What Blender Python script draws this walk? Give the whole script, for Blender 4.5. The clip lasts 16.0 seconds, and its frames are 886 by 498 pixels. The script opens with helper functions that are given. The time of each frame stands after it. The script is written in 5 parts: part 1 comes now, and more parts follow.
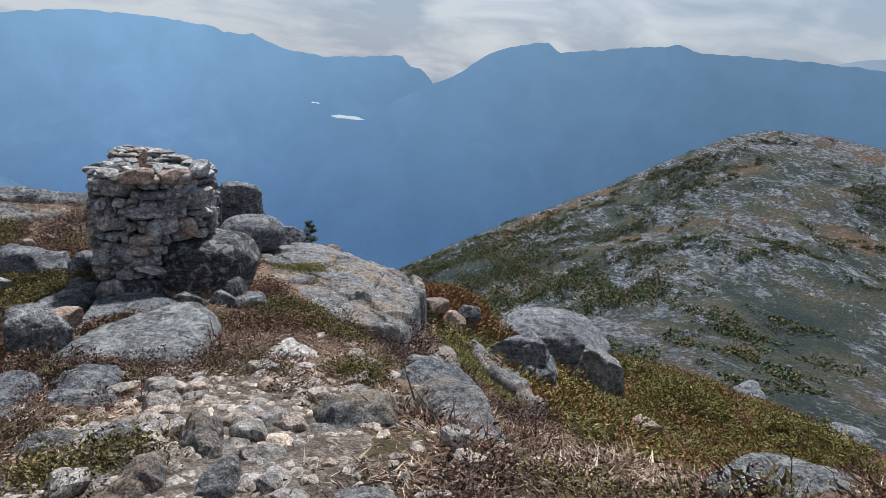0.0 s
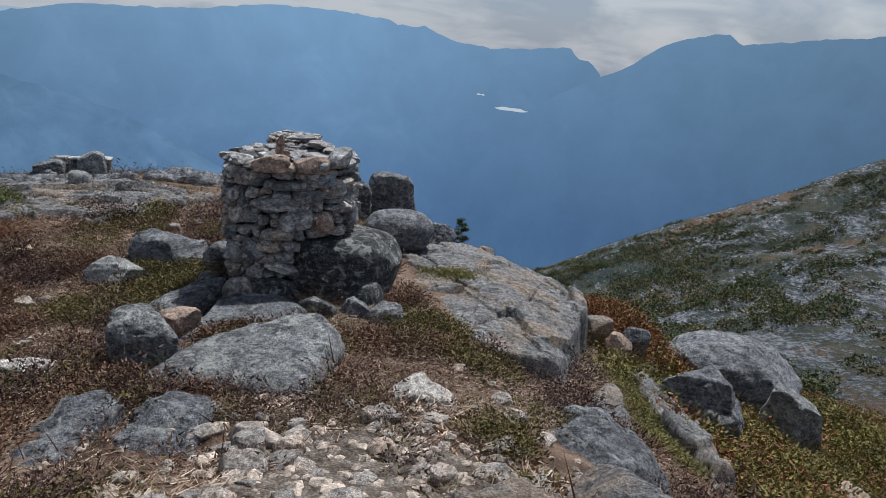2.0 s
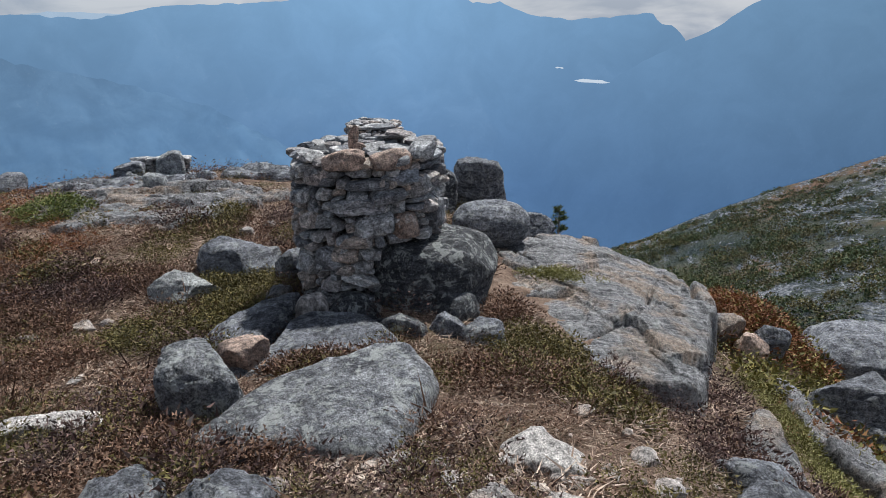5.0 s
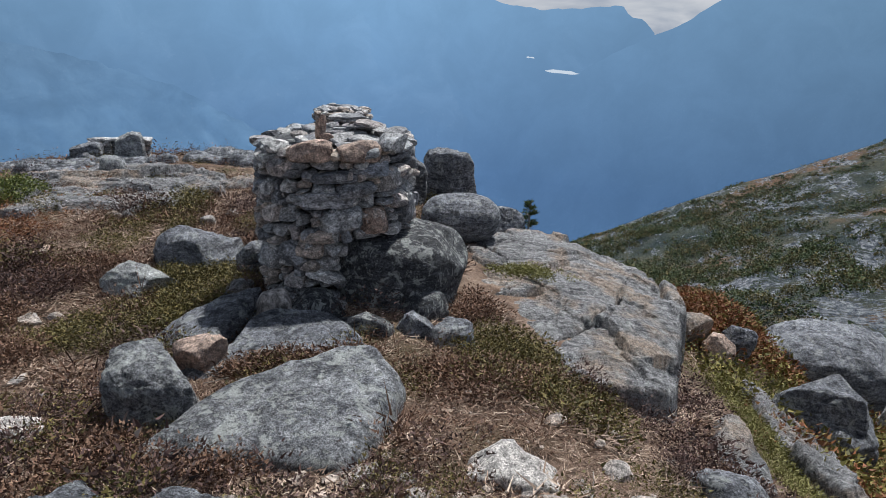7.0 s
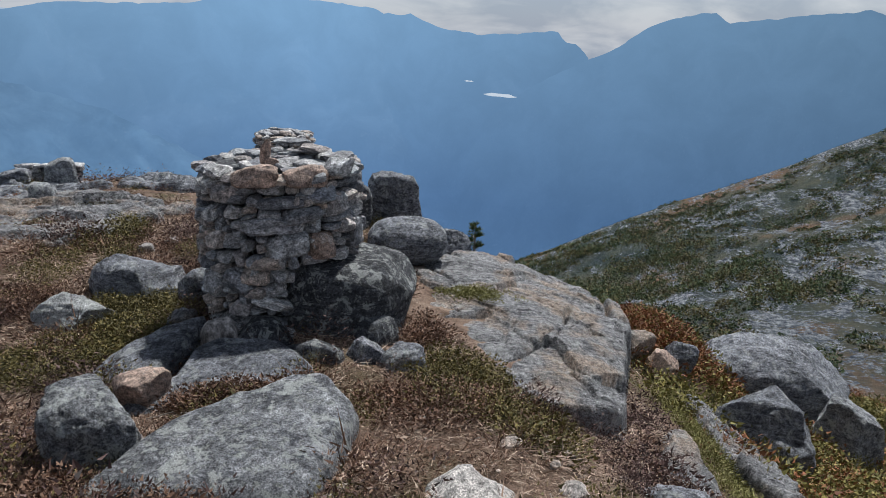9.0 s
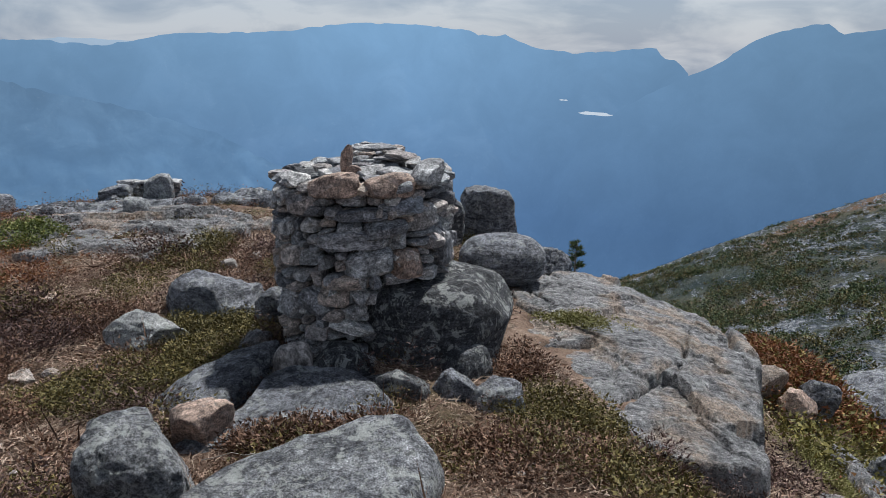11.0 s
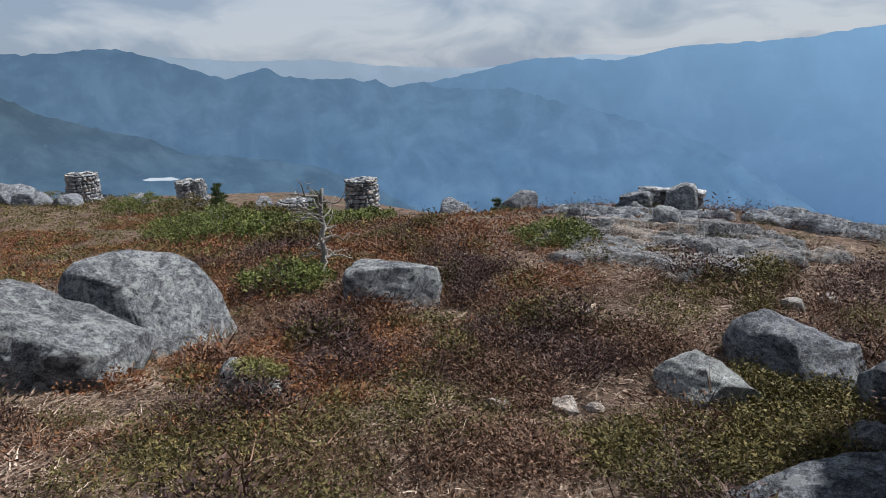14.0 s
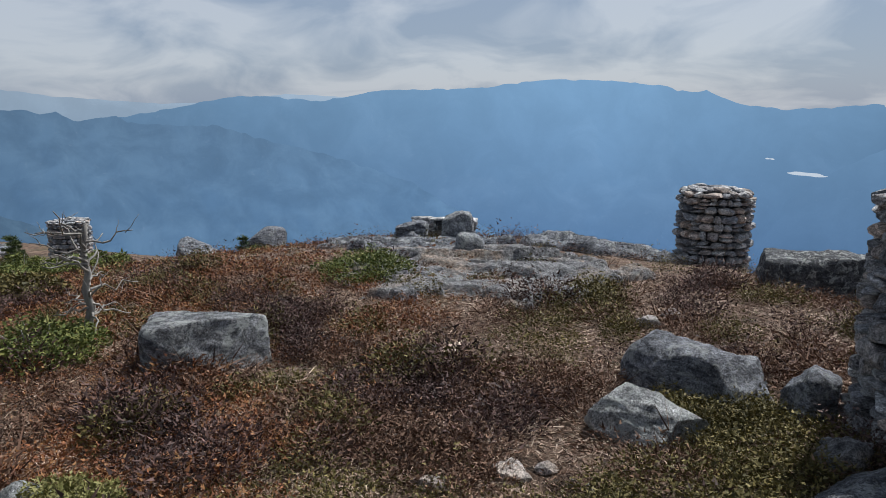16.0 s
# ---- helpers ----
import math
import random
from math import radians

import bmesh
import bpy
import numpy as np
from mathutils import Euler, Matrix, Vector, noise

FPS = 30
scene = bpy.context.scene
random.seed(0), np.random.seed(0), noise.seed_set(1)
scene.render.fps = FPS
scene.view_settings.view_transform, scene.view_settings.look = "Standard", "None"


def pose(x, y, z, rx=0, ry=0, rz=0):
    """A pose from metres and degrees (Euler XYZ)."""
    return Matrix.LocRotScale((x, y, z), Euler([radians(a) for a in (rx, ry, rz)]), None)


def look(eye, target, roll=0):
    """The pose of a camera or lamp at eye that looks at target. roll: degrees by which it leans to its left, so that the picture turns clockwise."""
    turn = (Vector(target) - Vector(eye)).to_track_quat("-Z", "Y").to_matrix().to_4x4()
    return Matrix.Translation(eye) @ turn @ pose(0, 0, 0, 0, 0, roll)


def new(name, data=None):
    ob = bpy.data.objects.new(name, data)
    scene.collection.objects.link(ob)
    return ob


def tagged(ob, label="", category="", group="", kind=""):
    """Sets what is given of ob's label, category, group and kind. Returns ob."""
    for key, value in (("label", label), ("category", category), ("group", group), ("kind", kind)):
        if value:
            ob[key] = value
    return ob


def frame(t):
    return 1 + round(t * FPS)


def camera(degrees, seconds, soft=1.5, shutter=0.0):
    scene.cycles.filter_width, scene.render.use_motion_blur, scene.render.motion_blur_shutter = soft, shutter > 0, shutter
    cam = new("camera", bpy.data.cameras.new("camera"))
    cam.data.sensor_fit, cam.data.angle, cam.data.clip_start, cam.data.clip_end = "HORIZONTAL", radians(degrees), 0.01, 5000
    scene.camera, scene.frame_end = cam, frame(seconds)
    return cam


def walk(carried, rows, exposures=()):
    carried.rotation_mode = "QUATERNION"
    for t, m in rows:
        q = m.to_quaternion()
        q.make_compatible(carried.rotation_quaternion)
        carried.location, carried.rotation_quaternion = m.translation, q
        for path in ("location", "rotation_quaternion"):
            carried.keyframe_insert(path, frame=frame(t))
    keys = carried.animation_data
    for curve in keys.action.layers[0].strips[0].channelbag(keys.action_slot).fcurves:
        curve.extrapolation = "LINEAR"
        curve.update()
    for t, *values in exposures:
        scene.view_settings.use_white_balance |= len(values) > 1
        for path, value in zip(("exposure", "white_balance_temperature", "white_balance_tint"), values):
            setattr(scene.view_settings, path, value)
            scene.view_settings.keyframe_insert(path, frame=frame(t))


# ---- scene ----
cam = camera(65.0, 16.0, soft=0.65)
PATH = [
    (0, (0.250, -8.129, 2.834), (1.026, -6.051, 2.228), 3.2),
    (0.5, (0.359, -7.767, 2.759), (0.967, -5.623, 2.185), 2.5),
    (1, (0.428, -7.434, 2.721), (0.992, -5.293, 2.099), 3.1),
    (1.5, (0.526, -7.140, 2.699), (0.894, -4.963, 2.055), 0.6),
    (2, (0.546, -6.851, 2.660), (0.827, -4.664, 2.003), 3.3),
    (2.5, (0.544, -6.558, 2.638), (0.712, -4.363, 1.976), 1.9),
    (3, (0.528, -6.304, 2.576), (0.555, -4.103, 1.909), 0.6),
    (3.5, (0.469, -6.066, 2.535), (0.477, -3.877, 1.829), 1.0),
    (4, (0.437, -5.924, 2.553), (0.477, -3.744, 1.820), 0.7),
    (4.2, (0.460, -5.870, 2.550), (0.501, -3.686, 1.826), -0.9),
    (6.5, (0.512, -5.621, 2.540), (0.470, -3.448, 1.787), -0.2),
    (7, (0.482, -5.530, 2.558), (0.596, -3.365, 1.792), 1.1),
    (7.5, (0.435, -5.485, 2.544), (0.626, -3.327, 1.772), 1.2),
    (8, (0.438, -5.490, 2.552), (0.672, -3.336, 1.780), 1.4),
    (8.5, (0.438, -5.498, 2.558), (0.729, -3.349, 1.795), 1.4),
    (8.7, (0.427, -5.519, 2.570), (0.729, -3.359, 1.839), 1.6),
    (10.8, (0.566, -4.946, 2.370), (0.746, -2.740, 1.740), 1.1),
    (11, (0.463, -4.824, 2.347), (0.462, -2.614, 1.712), -0.1),
    (11.5, (0.328, -4.571, 2.325), (-0.191, -2.421, 1.699), -2.6),
    (12, (0.256, -4.292, 2.236), (-0.250, -2.134, 1.619), -1.8),
    (12.5, (0.015, -4.118, 2.217), (-0.664, -2.004, 1.619), -0.3),
    (13, (-0.196, -3.976, 2.208), (-1.230, -2.004, 1.630), -1.9),
    (13.5, (-0.434, -3.879, 2.179), (-1.741, -2.071, 1.621), -1.6),
    (14, (-0.651, -3.792, 2.133), (-2.058, -2.064, 1.562), -2.1),
    (14.5, (-1.012, -3.613, 2.073), (-2.463, -1.883, 1.640), 0.5),
    (15, (-1.367, -3.609, 1.940), (-2.692, -1.787, 1.475), -1.6),
    (15.5, (-1.749, -3.542, 1.901), (-2.592, -1.458, 1.412), 1.1),
    (16, (-2.093, -3.441, 1.887), (-2.690, -1.268, 1.421), 0.0),
]
walk(cam, [(t, look(eye, target, roll)) for t, eye, target, roll in PATH],
     [(t, e, 6130, 9) for t, e in ((0, 0.36), (0.5, 0.08), (1, 0.12), (2, 0.07), (3, 0.12), (4, 0.28), (7, 0.33), (8.5, 0.26), (11, 0.26), (11.5, 0.24), (12, 0.32), (12.5, 0.32), (13.5, 0.28), (14.5, 0.29), (15.5, 0.33), (16, 0.2))])


# ---- light: bright overcast sky with a soft sun ahead ----
SUN_AZ, SUN_EL = radians(30), radians(56)
sun_data = bpy.data.lights.new("sun", "SUN")
sun_data.energy, sun_data.angle, sun_data.color = 4.5, radians(1.5), (1.0, 0.96, 0.9)
sun = new("sun", sun_data)
sun.matrix_world = look((0, 0, 0), (-math.sin(SUN_AZ) * math.cos(SUN_EL), -math.cos(SUN_AZ) * math.cos(SUN_EL), -math.sin(SUN_EL)))

world = bpy.data.worlds.new("sky")
scene.world = world
world.use_nodes = True
wn, wl = world.node_tree.nodes, world.node_tree.links
wn.clear()
w_out = wn.new("ShaderNodeOutputWorld")
w_bg = wn.new("ShaderNodeBackground")
w_sky = wn.new("ShaderNodeTexSky")
w_sky.sky_type, w_sky.sun_disc, w_sky.sun_elevation, w_sky.sun_rotation = "NISHITA", False, SUN_EL, SUN_AZ
w_co = wn.new("ShaderNodeTexCoord")
w_sep = wn.new("ShaderNodeSeparateXYZ")
w_div = wn.new("ShaderNodeVectorMath")
w_div.operation = "DIVIDE"
w_zz = wn.new("ShaderNodeMath")
w_zz.operation = "ADD"
w_zz.inputs[1].default_value = 0.34
w_cmb = wn.new("ShaderNodeCombineXYZ")
w_noise = wn.new("ShaderNodeTexNoise")
w_noise.inputs["Scale"].default_value, w_noise.inputs["Detail"].default_value, w_noise.inputs["Roughness"].default_value = 2.4, 7, 0.52
w_noise.inputs["Distortion"].default_value = 0.5
w_ramp = wn.new("ShaderNodeValToRGB")
w_ramp.color_ramp.elements[0].position, w_ramp.color_ramp.elements[0].color = 0.4, (0.36, 0.43, 0.55, 1)
w_ramp.color_ramp.elements[1].position, w_ramp.color_ramp.elements[1].color = 0.6, (0.66, 0.69, 0.75, 1)
w_mul = wn.new("ShaderNodeMixRGB")
w_mul.inputs[0].default_value = 0.8
w_skys = wn.new("ShaderNodeMixRGB")
w_skys.blend_type, w_skys.inputs[0].default_value, w_skys.inputs[2].default_value = "MULTIPLY", 1.0, (0.11, 0.11, 0.11, 1)
wl.new(w_co.outputs["Generated"], w_sep.inputs[0])
wl.new(w_sep.outputs[2], w_zz.inputs[0])
for k in range(3):
    wl.new(w_zz.outputs[0], w_cmb.inputs[k])
wl.new(w_co.outputs["Generated"], w_div.inputs[0])
wl.new(w_cmb.outputs[0], w_div.inputs[1])
wl.new(w_div.outputs[0], w_noise.inputs["Vector"])
wl.new(w_noise.outputs["Fac"], w_ramp.inputs[0])
wl.new(w_sky.outputs[0], w_skys.inputs[1])
wl.new(w_skys.outputs[0], w_mul.inputs[1])
wl.new(w_ramp.outputs[0], w_mul.inputs[2])
w_gain = wn.new("ShaderNodeMapRange")
w_gain.inputs["From Min"].default_value, w_gain.inputs["From Max"].default_value = 0.18, 0.9
w_gain.inputs["To Min"].default_value, w_gain.inputs["To Max"].default_value = 0.71, 0.28
wl.new(w_sep.outputs[2], w_gain.inputs["Value"])
wl.new(w_gain.outputs[0], w_bg.inputs[1])
wl.new(w_mul.outputs[0], w_bg.inputs[0])
wl.new(w_bg.outputs[0], w_out.inputs[0])


# ---- materials ----
class Shade:
    """A node material under construction."""

    def __init__(self, name, rough=0.85):
        self.mat = bpy.data.materials.new(name)
        self.mat.use_nodes = True
        self.n, self.l = self.mat.node_tree.nodes, self.mat.node_tree.links
        self.bsdf = self.n["Principled BSDF"]
        self.bsdf.inputs["Roughness"].default_value = rough
        self.bsdf.inputs["Specular IOR Level"].default_value = 0.3
        self.geo = self.n.new("ShaderNodeNewGeometry")
        self.pos = self.geo.outputs["Position"]
        self.info = self.n.new("ShaderNodeObjectInfo")

    def local(self):
        """Pattern fixed to each piece, shifted from piece to piece."""
        m = self.n.new("ShaderNodeVectorMath")
        m.operation = "MULTIPLY_ADD"
        self.l.new(self.n.new("ShaderNodeTexCoord").outputs["Object"], m.inputs[0])
        m.inputs[1].default_value = (0.22, 0.22, 0.12)
        shift = self.n.new("ShaderNodeMath")
        shift.operation = "MULTIPLY"
        self.l.new(self.info.outputs["Random"], shift.inputs[0])
        shift.inputs[1].default_value = 40
        self.l.new(shift.outputs[0], m.inputs[2])
        self.pos = m.outputs[0]
        return self

    def stretch(self, sx, sy, sz, rot=(0, 0, 0)):
        m = self.n.new("ShaderNodeMapping")
        m.inputs["Scale"].default_value = (sx, sy, sz)
        m.inputs["Rotation"].default_value = [radians(a) for a in rot]
        self.l.new(self.pos, m.inputs[0])
        return m.outputs[0]

    def noise(self, scale, detail=5, rough=0.6, vec=None, distort=0.0):
        t = self.n.new("ShaderNodeTexNoise")
        t.inputs["Scale"].default_value, t.inputs["Detail"].default_value = scale, detail
        t.inputs["Roughness"].default_value, t.inputs["Distortion"].default_value = rough, distort
        self.l.new(vec or self.pos, t.inputs["Vector"])
        return t.outputs["Fac"]

    def cells(self, scale, feature="F1", vec=None):
        t = self.n.new("ShaderNodeTexVoronoi")
        t.feature, t.inputs["Scale"].default_value = feature, scale
        self.l.new(vec or self.pos, t.inputs["Vector"])
        return t.outputs["Distance"]

    def ramp(self, fac, *stops):
        r = self.n.new("ShaderNodeValToRGB")
        e = r.color_ramp.elements
        while len(e) < len(stops):
            e.new(0.5)
        for k, (p, c) in enumerate(stops):
            e[k].position = p
            e[k].color = (*c, 1) if isinstance(c, tuple) else (c, c, c, 1)
        self.l.new(fac, r.inputs[0])
        return r.outputs[0]

    def mix(self, fac, a, b, mode="MIX"):
        m = self.n.new("ShaderNodeMixRGB")
        m.blend_type = mode
        for k, v in ((0, fac), (1, a), (2, b)):
            if isinstance(v, (int, float)):
                m.inputs[k].default_value = v if k == 0 else (v, v, v, 1)
            elif isinstance(v, tuple):
                m.inputs[k].default_value = (*v, 1)
            else:
                self.l.new(v, m.inputs[k])
        return m.outputs[0]

    def math(self, op, a, b=0.0):
        m = self.n.new("ShaderNodeMath")
        m.operation = op
        for k, v in ((0, a), (1, b)):
            if isinstance(v, (int, float)):
                m.inputs[k].default_value = v
            else:
                self.l.new(v, m.inputs[k])
        return m.outputs[0]

    def bump(self, height, strength=0.5, distance=0.02, after=None):
        b = self.n.new("ShaderNodeBump")
        b.inputs["Strength"].default_value, b.inputs["Distance"].default_value = strength, distance
        self.l.new(height, b.inputs["Height"])
        if after:
            self.l.new(after, b.inputs["Normal"])
        self.l.new(b.outputs[0], self.bsdf.inputs["Normal"])
        return b.outputs[0]

    def done(self, color):
        self.l.new(color, self.bsdf.inputs["Base Color"])
        return self.mat


def rock_material(name, dark, light, lichen=0.5, black=0.3, streak=(3, 3, 14), warm=None, rot=(12, 8, 0), tint=0.0, relief=0.06, blotch=(6.0, 0.56)):
    s = Shade(name, 0.8)
    if tint:
        s.local()
    band = s.noise(1.6, 8, 0.7, s.stretch(*streak, rot), 0.8)
    broad = s.noise(1.5, 5, 0.6)
    mid = s.noise(24, 9, 0.82)
    fine = s.noise(95, 5, 0.75)
    grain = s.noise(260, 3, 0.7)
    col = s.mix(s.ramp(band, (0.36, 0.0), (0.62, 1.0)), dark, light)
    col = s.mix(0.55, col, s.ramp(broad, (0.35, 0.55), (0.65, 1.25)), "MULTIPLY")
    if warm:
        col = s.mix(s.ramp(s.noise(1.3, 5, 0.6), (0.5, 0.0), (0.6, 0.7)), col, warm)
    col = s.mix(0.8, col, s.ramp(mid, (0.4, 0.25), (0.5, 1.0), (0.6, 1.6)), "MULTIPLY")
    col = s.mix(0.9, col, s.ramp(fine, (0.38, 0.25), (0.62, 1.65)), "MULTIPLY")
    pale = s.ramp(s.noise(17, 9, 0.75, None, 0.4), (0.56, 0.0), (0.585, 1.0))
    col = s.mix(s.math("MULTIPLY", pale, lichen), col, (0.44, 0.46, 0.43))
    patch = s.ramp(s.noise(blotch[0], 9, 0.7, None, 0.6), (blotch[1], 0.0), (blotch[1] + 0.02, 1.0))
    col = s.mix(s.math("MULTIPLY", patch, lichen * 0.9), col, (0.55, 0.57, 0.55))
    spots = s.ramp(s.noise(34, 8, 0.75), (0.55, 0.0), (0.575, 1.0))
    col = s.mix(s.math("MULTIPLY", spots, black), col, (0.02, 0.021, 0.025))
    col = s.mix(0.6, col, s.ramp(grain, (0.3, 0.5), (0.7, 1.45)), "MULTIPLY")
    if tint:
        col = s.mix(tint, col, s.ramp(s.info.outputs["Random"], (0.0, (0.38, 0.4, 0.45)), (0.3, (1.05, 1.03, 1.02)), (0.5, (0.6, 0.63, 0.7)), (0.68, (1.2, 1.0, 0.86)), (0.85, (0.78, 0.82, 0.87)), (1.0, (1.35, 1.33, 1.3))), "MULTIPLY")
    first = s.bump(s.mix(0.5, band, mid), 1.0, relief)
    s.bump(s.mix(0.5, fine, grain), 0.8, min(0.012, relief * 0.3), first)
    return s.done(col)


GNEISS = rock_material("gneiss", (0.045, 0.049, 0.062), (0.32, 0.333, 0.37), 0.45, 0.65)
GNEISS_PALE = rock_material("pale_gneiss", (0.075, 0.077, 0.088), (0.37, 0.367, 0.375), 0.3, 0.5, (2, 15, 9), (0.36, 0.27, 0.2), (0, 0, 35))
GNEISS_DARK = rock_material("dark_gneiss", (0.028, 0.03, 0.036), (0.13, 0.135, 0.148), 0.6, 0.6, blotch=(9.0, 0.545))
LIGHT_ROCK = rock_material("light_lichened_rock", (0.16, 0.165, 0.17), (0.52, 0.53, 0.53), 0.6, 0.4, (4, 4, 6))
BOULDER_GREY = rock_material("lichened_boulder", (0.07, 0.075, 0.088), (0.37, 0.38, 0.4), 0.65, 0.65, (4, 4, 6), blotch=(7.0, 0.545))
CAIRN_STONE = rock_material("cairn_stone", (0.2, 0.202, 0.212), (0.6, 0.595, 0.59), 0.35, 0.4, (4, 4, 9), None, (0, 0, 0), 1.0, 0.018)
PINK_STONE = rock_material("pinkish_stone", (0.24, 0.175, 0.145), (0.46, 0.34, 0.275), 0.15, 0.3, (3, 3, 6), None, (0, 0, 0), 0.0, 0.018)
GRAVEL = rock_material("pale_broken_stone", (0.2, 0.183, 0.17), (0.43, 0.395, 0.37), 0.1, 0.15, (3, 3, 8), (0.52, 0.42, 0.34), (0, 0, 0), 0.5, 0.015)


WHITE_STONE = rock_material("whitish_broken_stone", (0.3, 0.28, 0.265), (0.6, 0.565, 0.535), 0.1, 0.15, (3, 3, 8), None, (0, 0, 0), 0.0, 0.02)


def ground_material():
    s = Shade("heath_soil", 0.95)
    big = s.noise(0.55, 5, 0.6)
    mid = s.noise(3.2, 6, 0.65)
    fib = s.noise(38, 6, 0.75)
    col = s.ramp(mid, (0.34, (0.025, 0.017, 0.012)), (0.48, (0.125, 0.08, 0.055)), (0.6, (0.23, 0.16, 0.12)), (0.74, (0.32, 0.25, 0.19)))
    red = s.ramp(s.noise(0.35, 4, 0.55), (0.5, 0.0), (0.62, 0.5))
    col = s.mix(red, col, (0.1, 0.058, 0.04))
    green = s.ramp(big, (0.54, 0.0), (0.68, 0.75))
    col = s.mix(green, col, (0.075, 0.075, 0.028))
    col = s.mix(0.85, col, s.ramp(fib, (0.3, 0.35), (0.72, 1.6)), "MULTIPLY")
    s.bump(s.mix(0.55, mid, fib), 0.9, 0.05)
    return s.done(col)


HEATH = ground_material()


def dust_material():
    s = Shade("trodden_gravel_dust", 0.95)
    col = s.ramp(s.noise(9, 7, 0.7), (0.36, (0.055, 0.04, 0.032)), (0.5, (0.155, 0.125, 0.105)), (0.66, (0.31, 0.28, 0.25)))
    chips = s.cells(55)
    col = s.mix(0.7, col, s.ramp(chips, (0.1, 1.35), (0.6, 0.45)), "MULTIPLY")
    s.bump(s.mix(0.5, chips, s.noise(30, 6, 0.7)), 0.9, 0.02)
    return s.done(col)


DUST = dust_material()


def leaf_material(name, a, b, c, rough=0.7):
    s = Shade(name, rough)
    col = s.ramp(s.geo.outputs["Random Per Island"], (0.0, a), (0.5, b), (1.0, c))
    col = s.mix(0.6, col, s.ramp(s.noise(1.7, 3, 0.5), (0.3, 0.6), (0.7, 1.3)), "MULTIPLY")
    s.bsdf.inputs["Subsurface Weight"].default_value = 0.0
    return s.done(col)


LITTER = leaf_material("dry_litter", (0.1, 0.062, 0.045), (0.36, 0.25, 0.185), (0.64, 0.52, 0.41))
HEATHER = leaf_material("brown_heather", (0.04, 0.022, 0.015), (0.15, 0.082, 0.052), (0.26, 0.16, 0.105))
HEATHER_DARK = leaf_material("purple_brown_heather", (0.02, 0.013, 0.012), (0.085, 0.048, 0.042), (0.17, 0.105, 0.09))
CROWBERRY = leaf_material("green_crowberry", (0.04, 0.036, 0.012), (0.12, 0.102, 0.032), (0.22, 0.175, 0.06))
JUNIPER = leaf_material("yellow_green_juniper", (0.06, 0.058, 0.014), (0.17, 0.155, 0.04), (0.29, 0.245, 0.07))
RUSSET = leaf_material("russet_bilberry", (0.09, 0.034, 0.018), (0.24, 0.092, 0.038), (0.31, 0.165, 0.066))
LEAF_GREEN = leaf_material("bright_green_leaves", (0.045, 0.065, 0.015), (0.12, 0.15, 0.035), (0.24, 0.24, 0.07))
NEEDLES = leaf_material("pine_needles", (0.03, 0.05, 0.022), (0.065, 0.1, 0.035), (0.13, 0.15, 0.05))
MOSS = leaf_material("yellow_green_moss", (0.12, 0.12, 0.03), (0.2, 0.19, 0.06), (0.28, 0.26, 0.11))


def wood_material():
    s = Shade("weathered_wood", 0.85)
    col = s.ramp(s.noise(9, 6, 0.7, s.stretch(1, 1, 0.15)), (0.3, (0.12, 0.11, 0.1)), (0.7, (0.36, 0.34, 0.31)))
    s.bump(s.noise(60, 4, 0.6), 0.4, 0.004)
    return s.done(col)


DEADWOOD = wood_material()


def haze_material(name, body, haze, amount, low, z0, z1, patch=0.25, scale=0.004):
    """A far slope in blue air: own colour plus haze light painted as emission."""
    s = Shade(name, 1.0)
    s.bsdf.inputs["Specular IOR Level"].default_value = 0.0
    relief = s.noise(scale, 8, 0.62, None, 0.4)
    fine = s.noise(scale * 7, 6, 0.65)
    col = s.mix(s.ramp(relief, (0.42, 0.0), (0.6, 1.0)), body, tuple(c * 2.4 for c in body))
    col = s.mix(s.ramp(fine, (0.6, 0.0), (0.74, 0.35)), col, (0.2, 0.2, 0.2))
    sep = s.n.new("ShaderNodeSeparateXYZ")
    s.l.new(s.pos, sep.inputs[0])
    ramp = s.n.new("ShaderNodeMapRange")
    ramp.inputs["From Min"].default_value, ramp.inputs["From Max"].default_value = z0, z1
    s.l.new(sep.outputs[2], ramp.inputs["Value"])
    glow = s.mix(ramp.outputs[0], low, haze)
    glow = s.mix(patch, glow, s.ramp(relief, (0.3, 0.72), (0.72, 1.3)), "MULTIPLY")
    # the painted air light peaks straight ahead and fades to either side
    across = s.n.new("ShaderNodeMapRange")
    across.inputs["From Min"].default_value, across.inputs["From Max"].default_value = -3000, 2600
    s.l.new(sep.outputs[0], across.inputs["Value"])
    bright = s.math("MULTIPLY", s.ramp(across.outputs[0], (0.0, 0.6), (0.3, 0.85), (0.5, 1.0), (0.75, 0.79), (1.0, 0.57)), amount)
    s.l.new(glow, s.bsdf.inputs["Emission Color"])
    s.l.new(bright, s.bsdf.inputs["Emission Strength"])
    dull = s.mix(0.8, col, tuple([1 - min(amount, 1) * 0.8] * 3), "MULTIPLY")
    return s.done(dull)


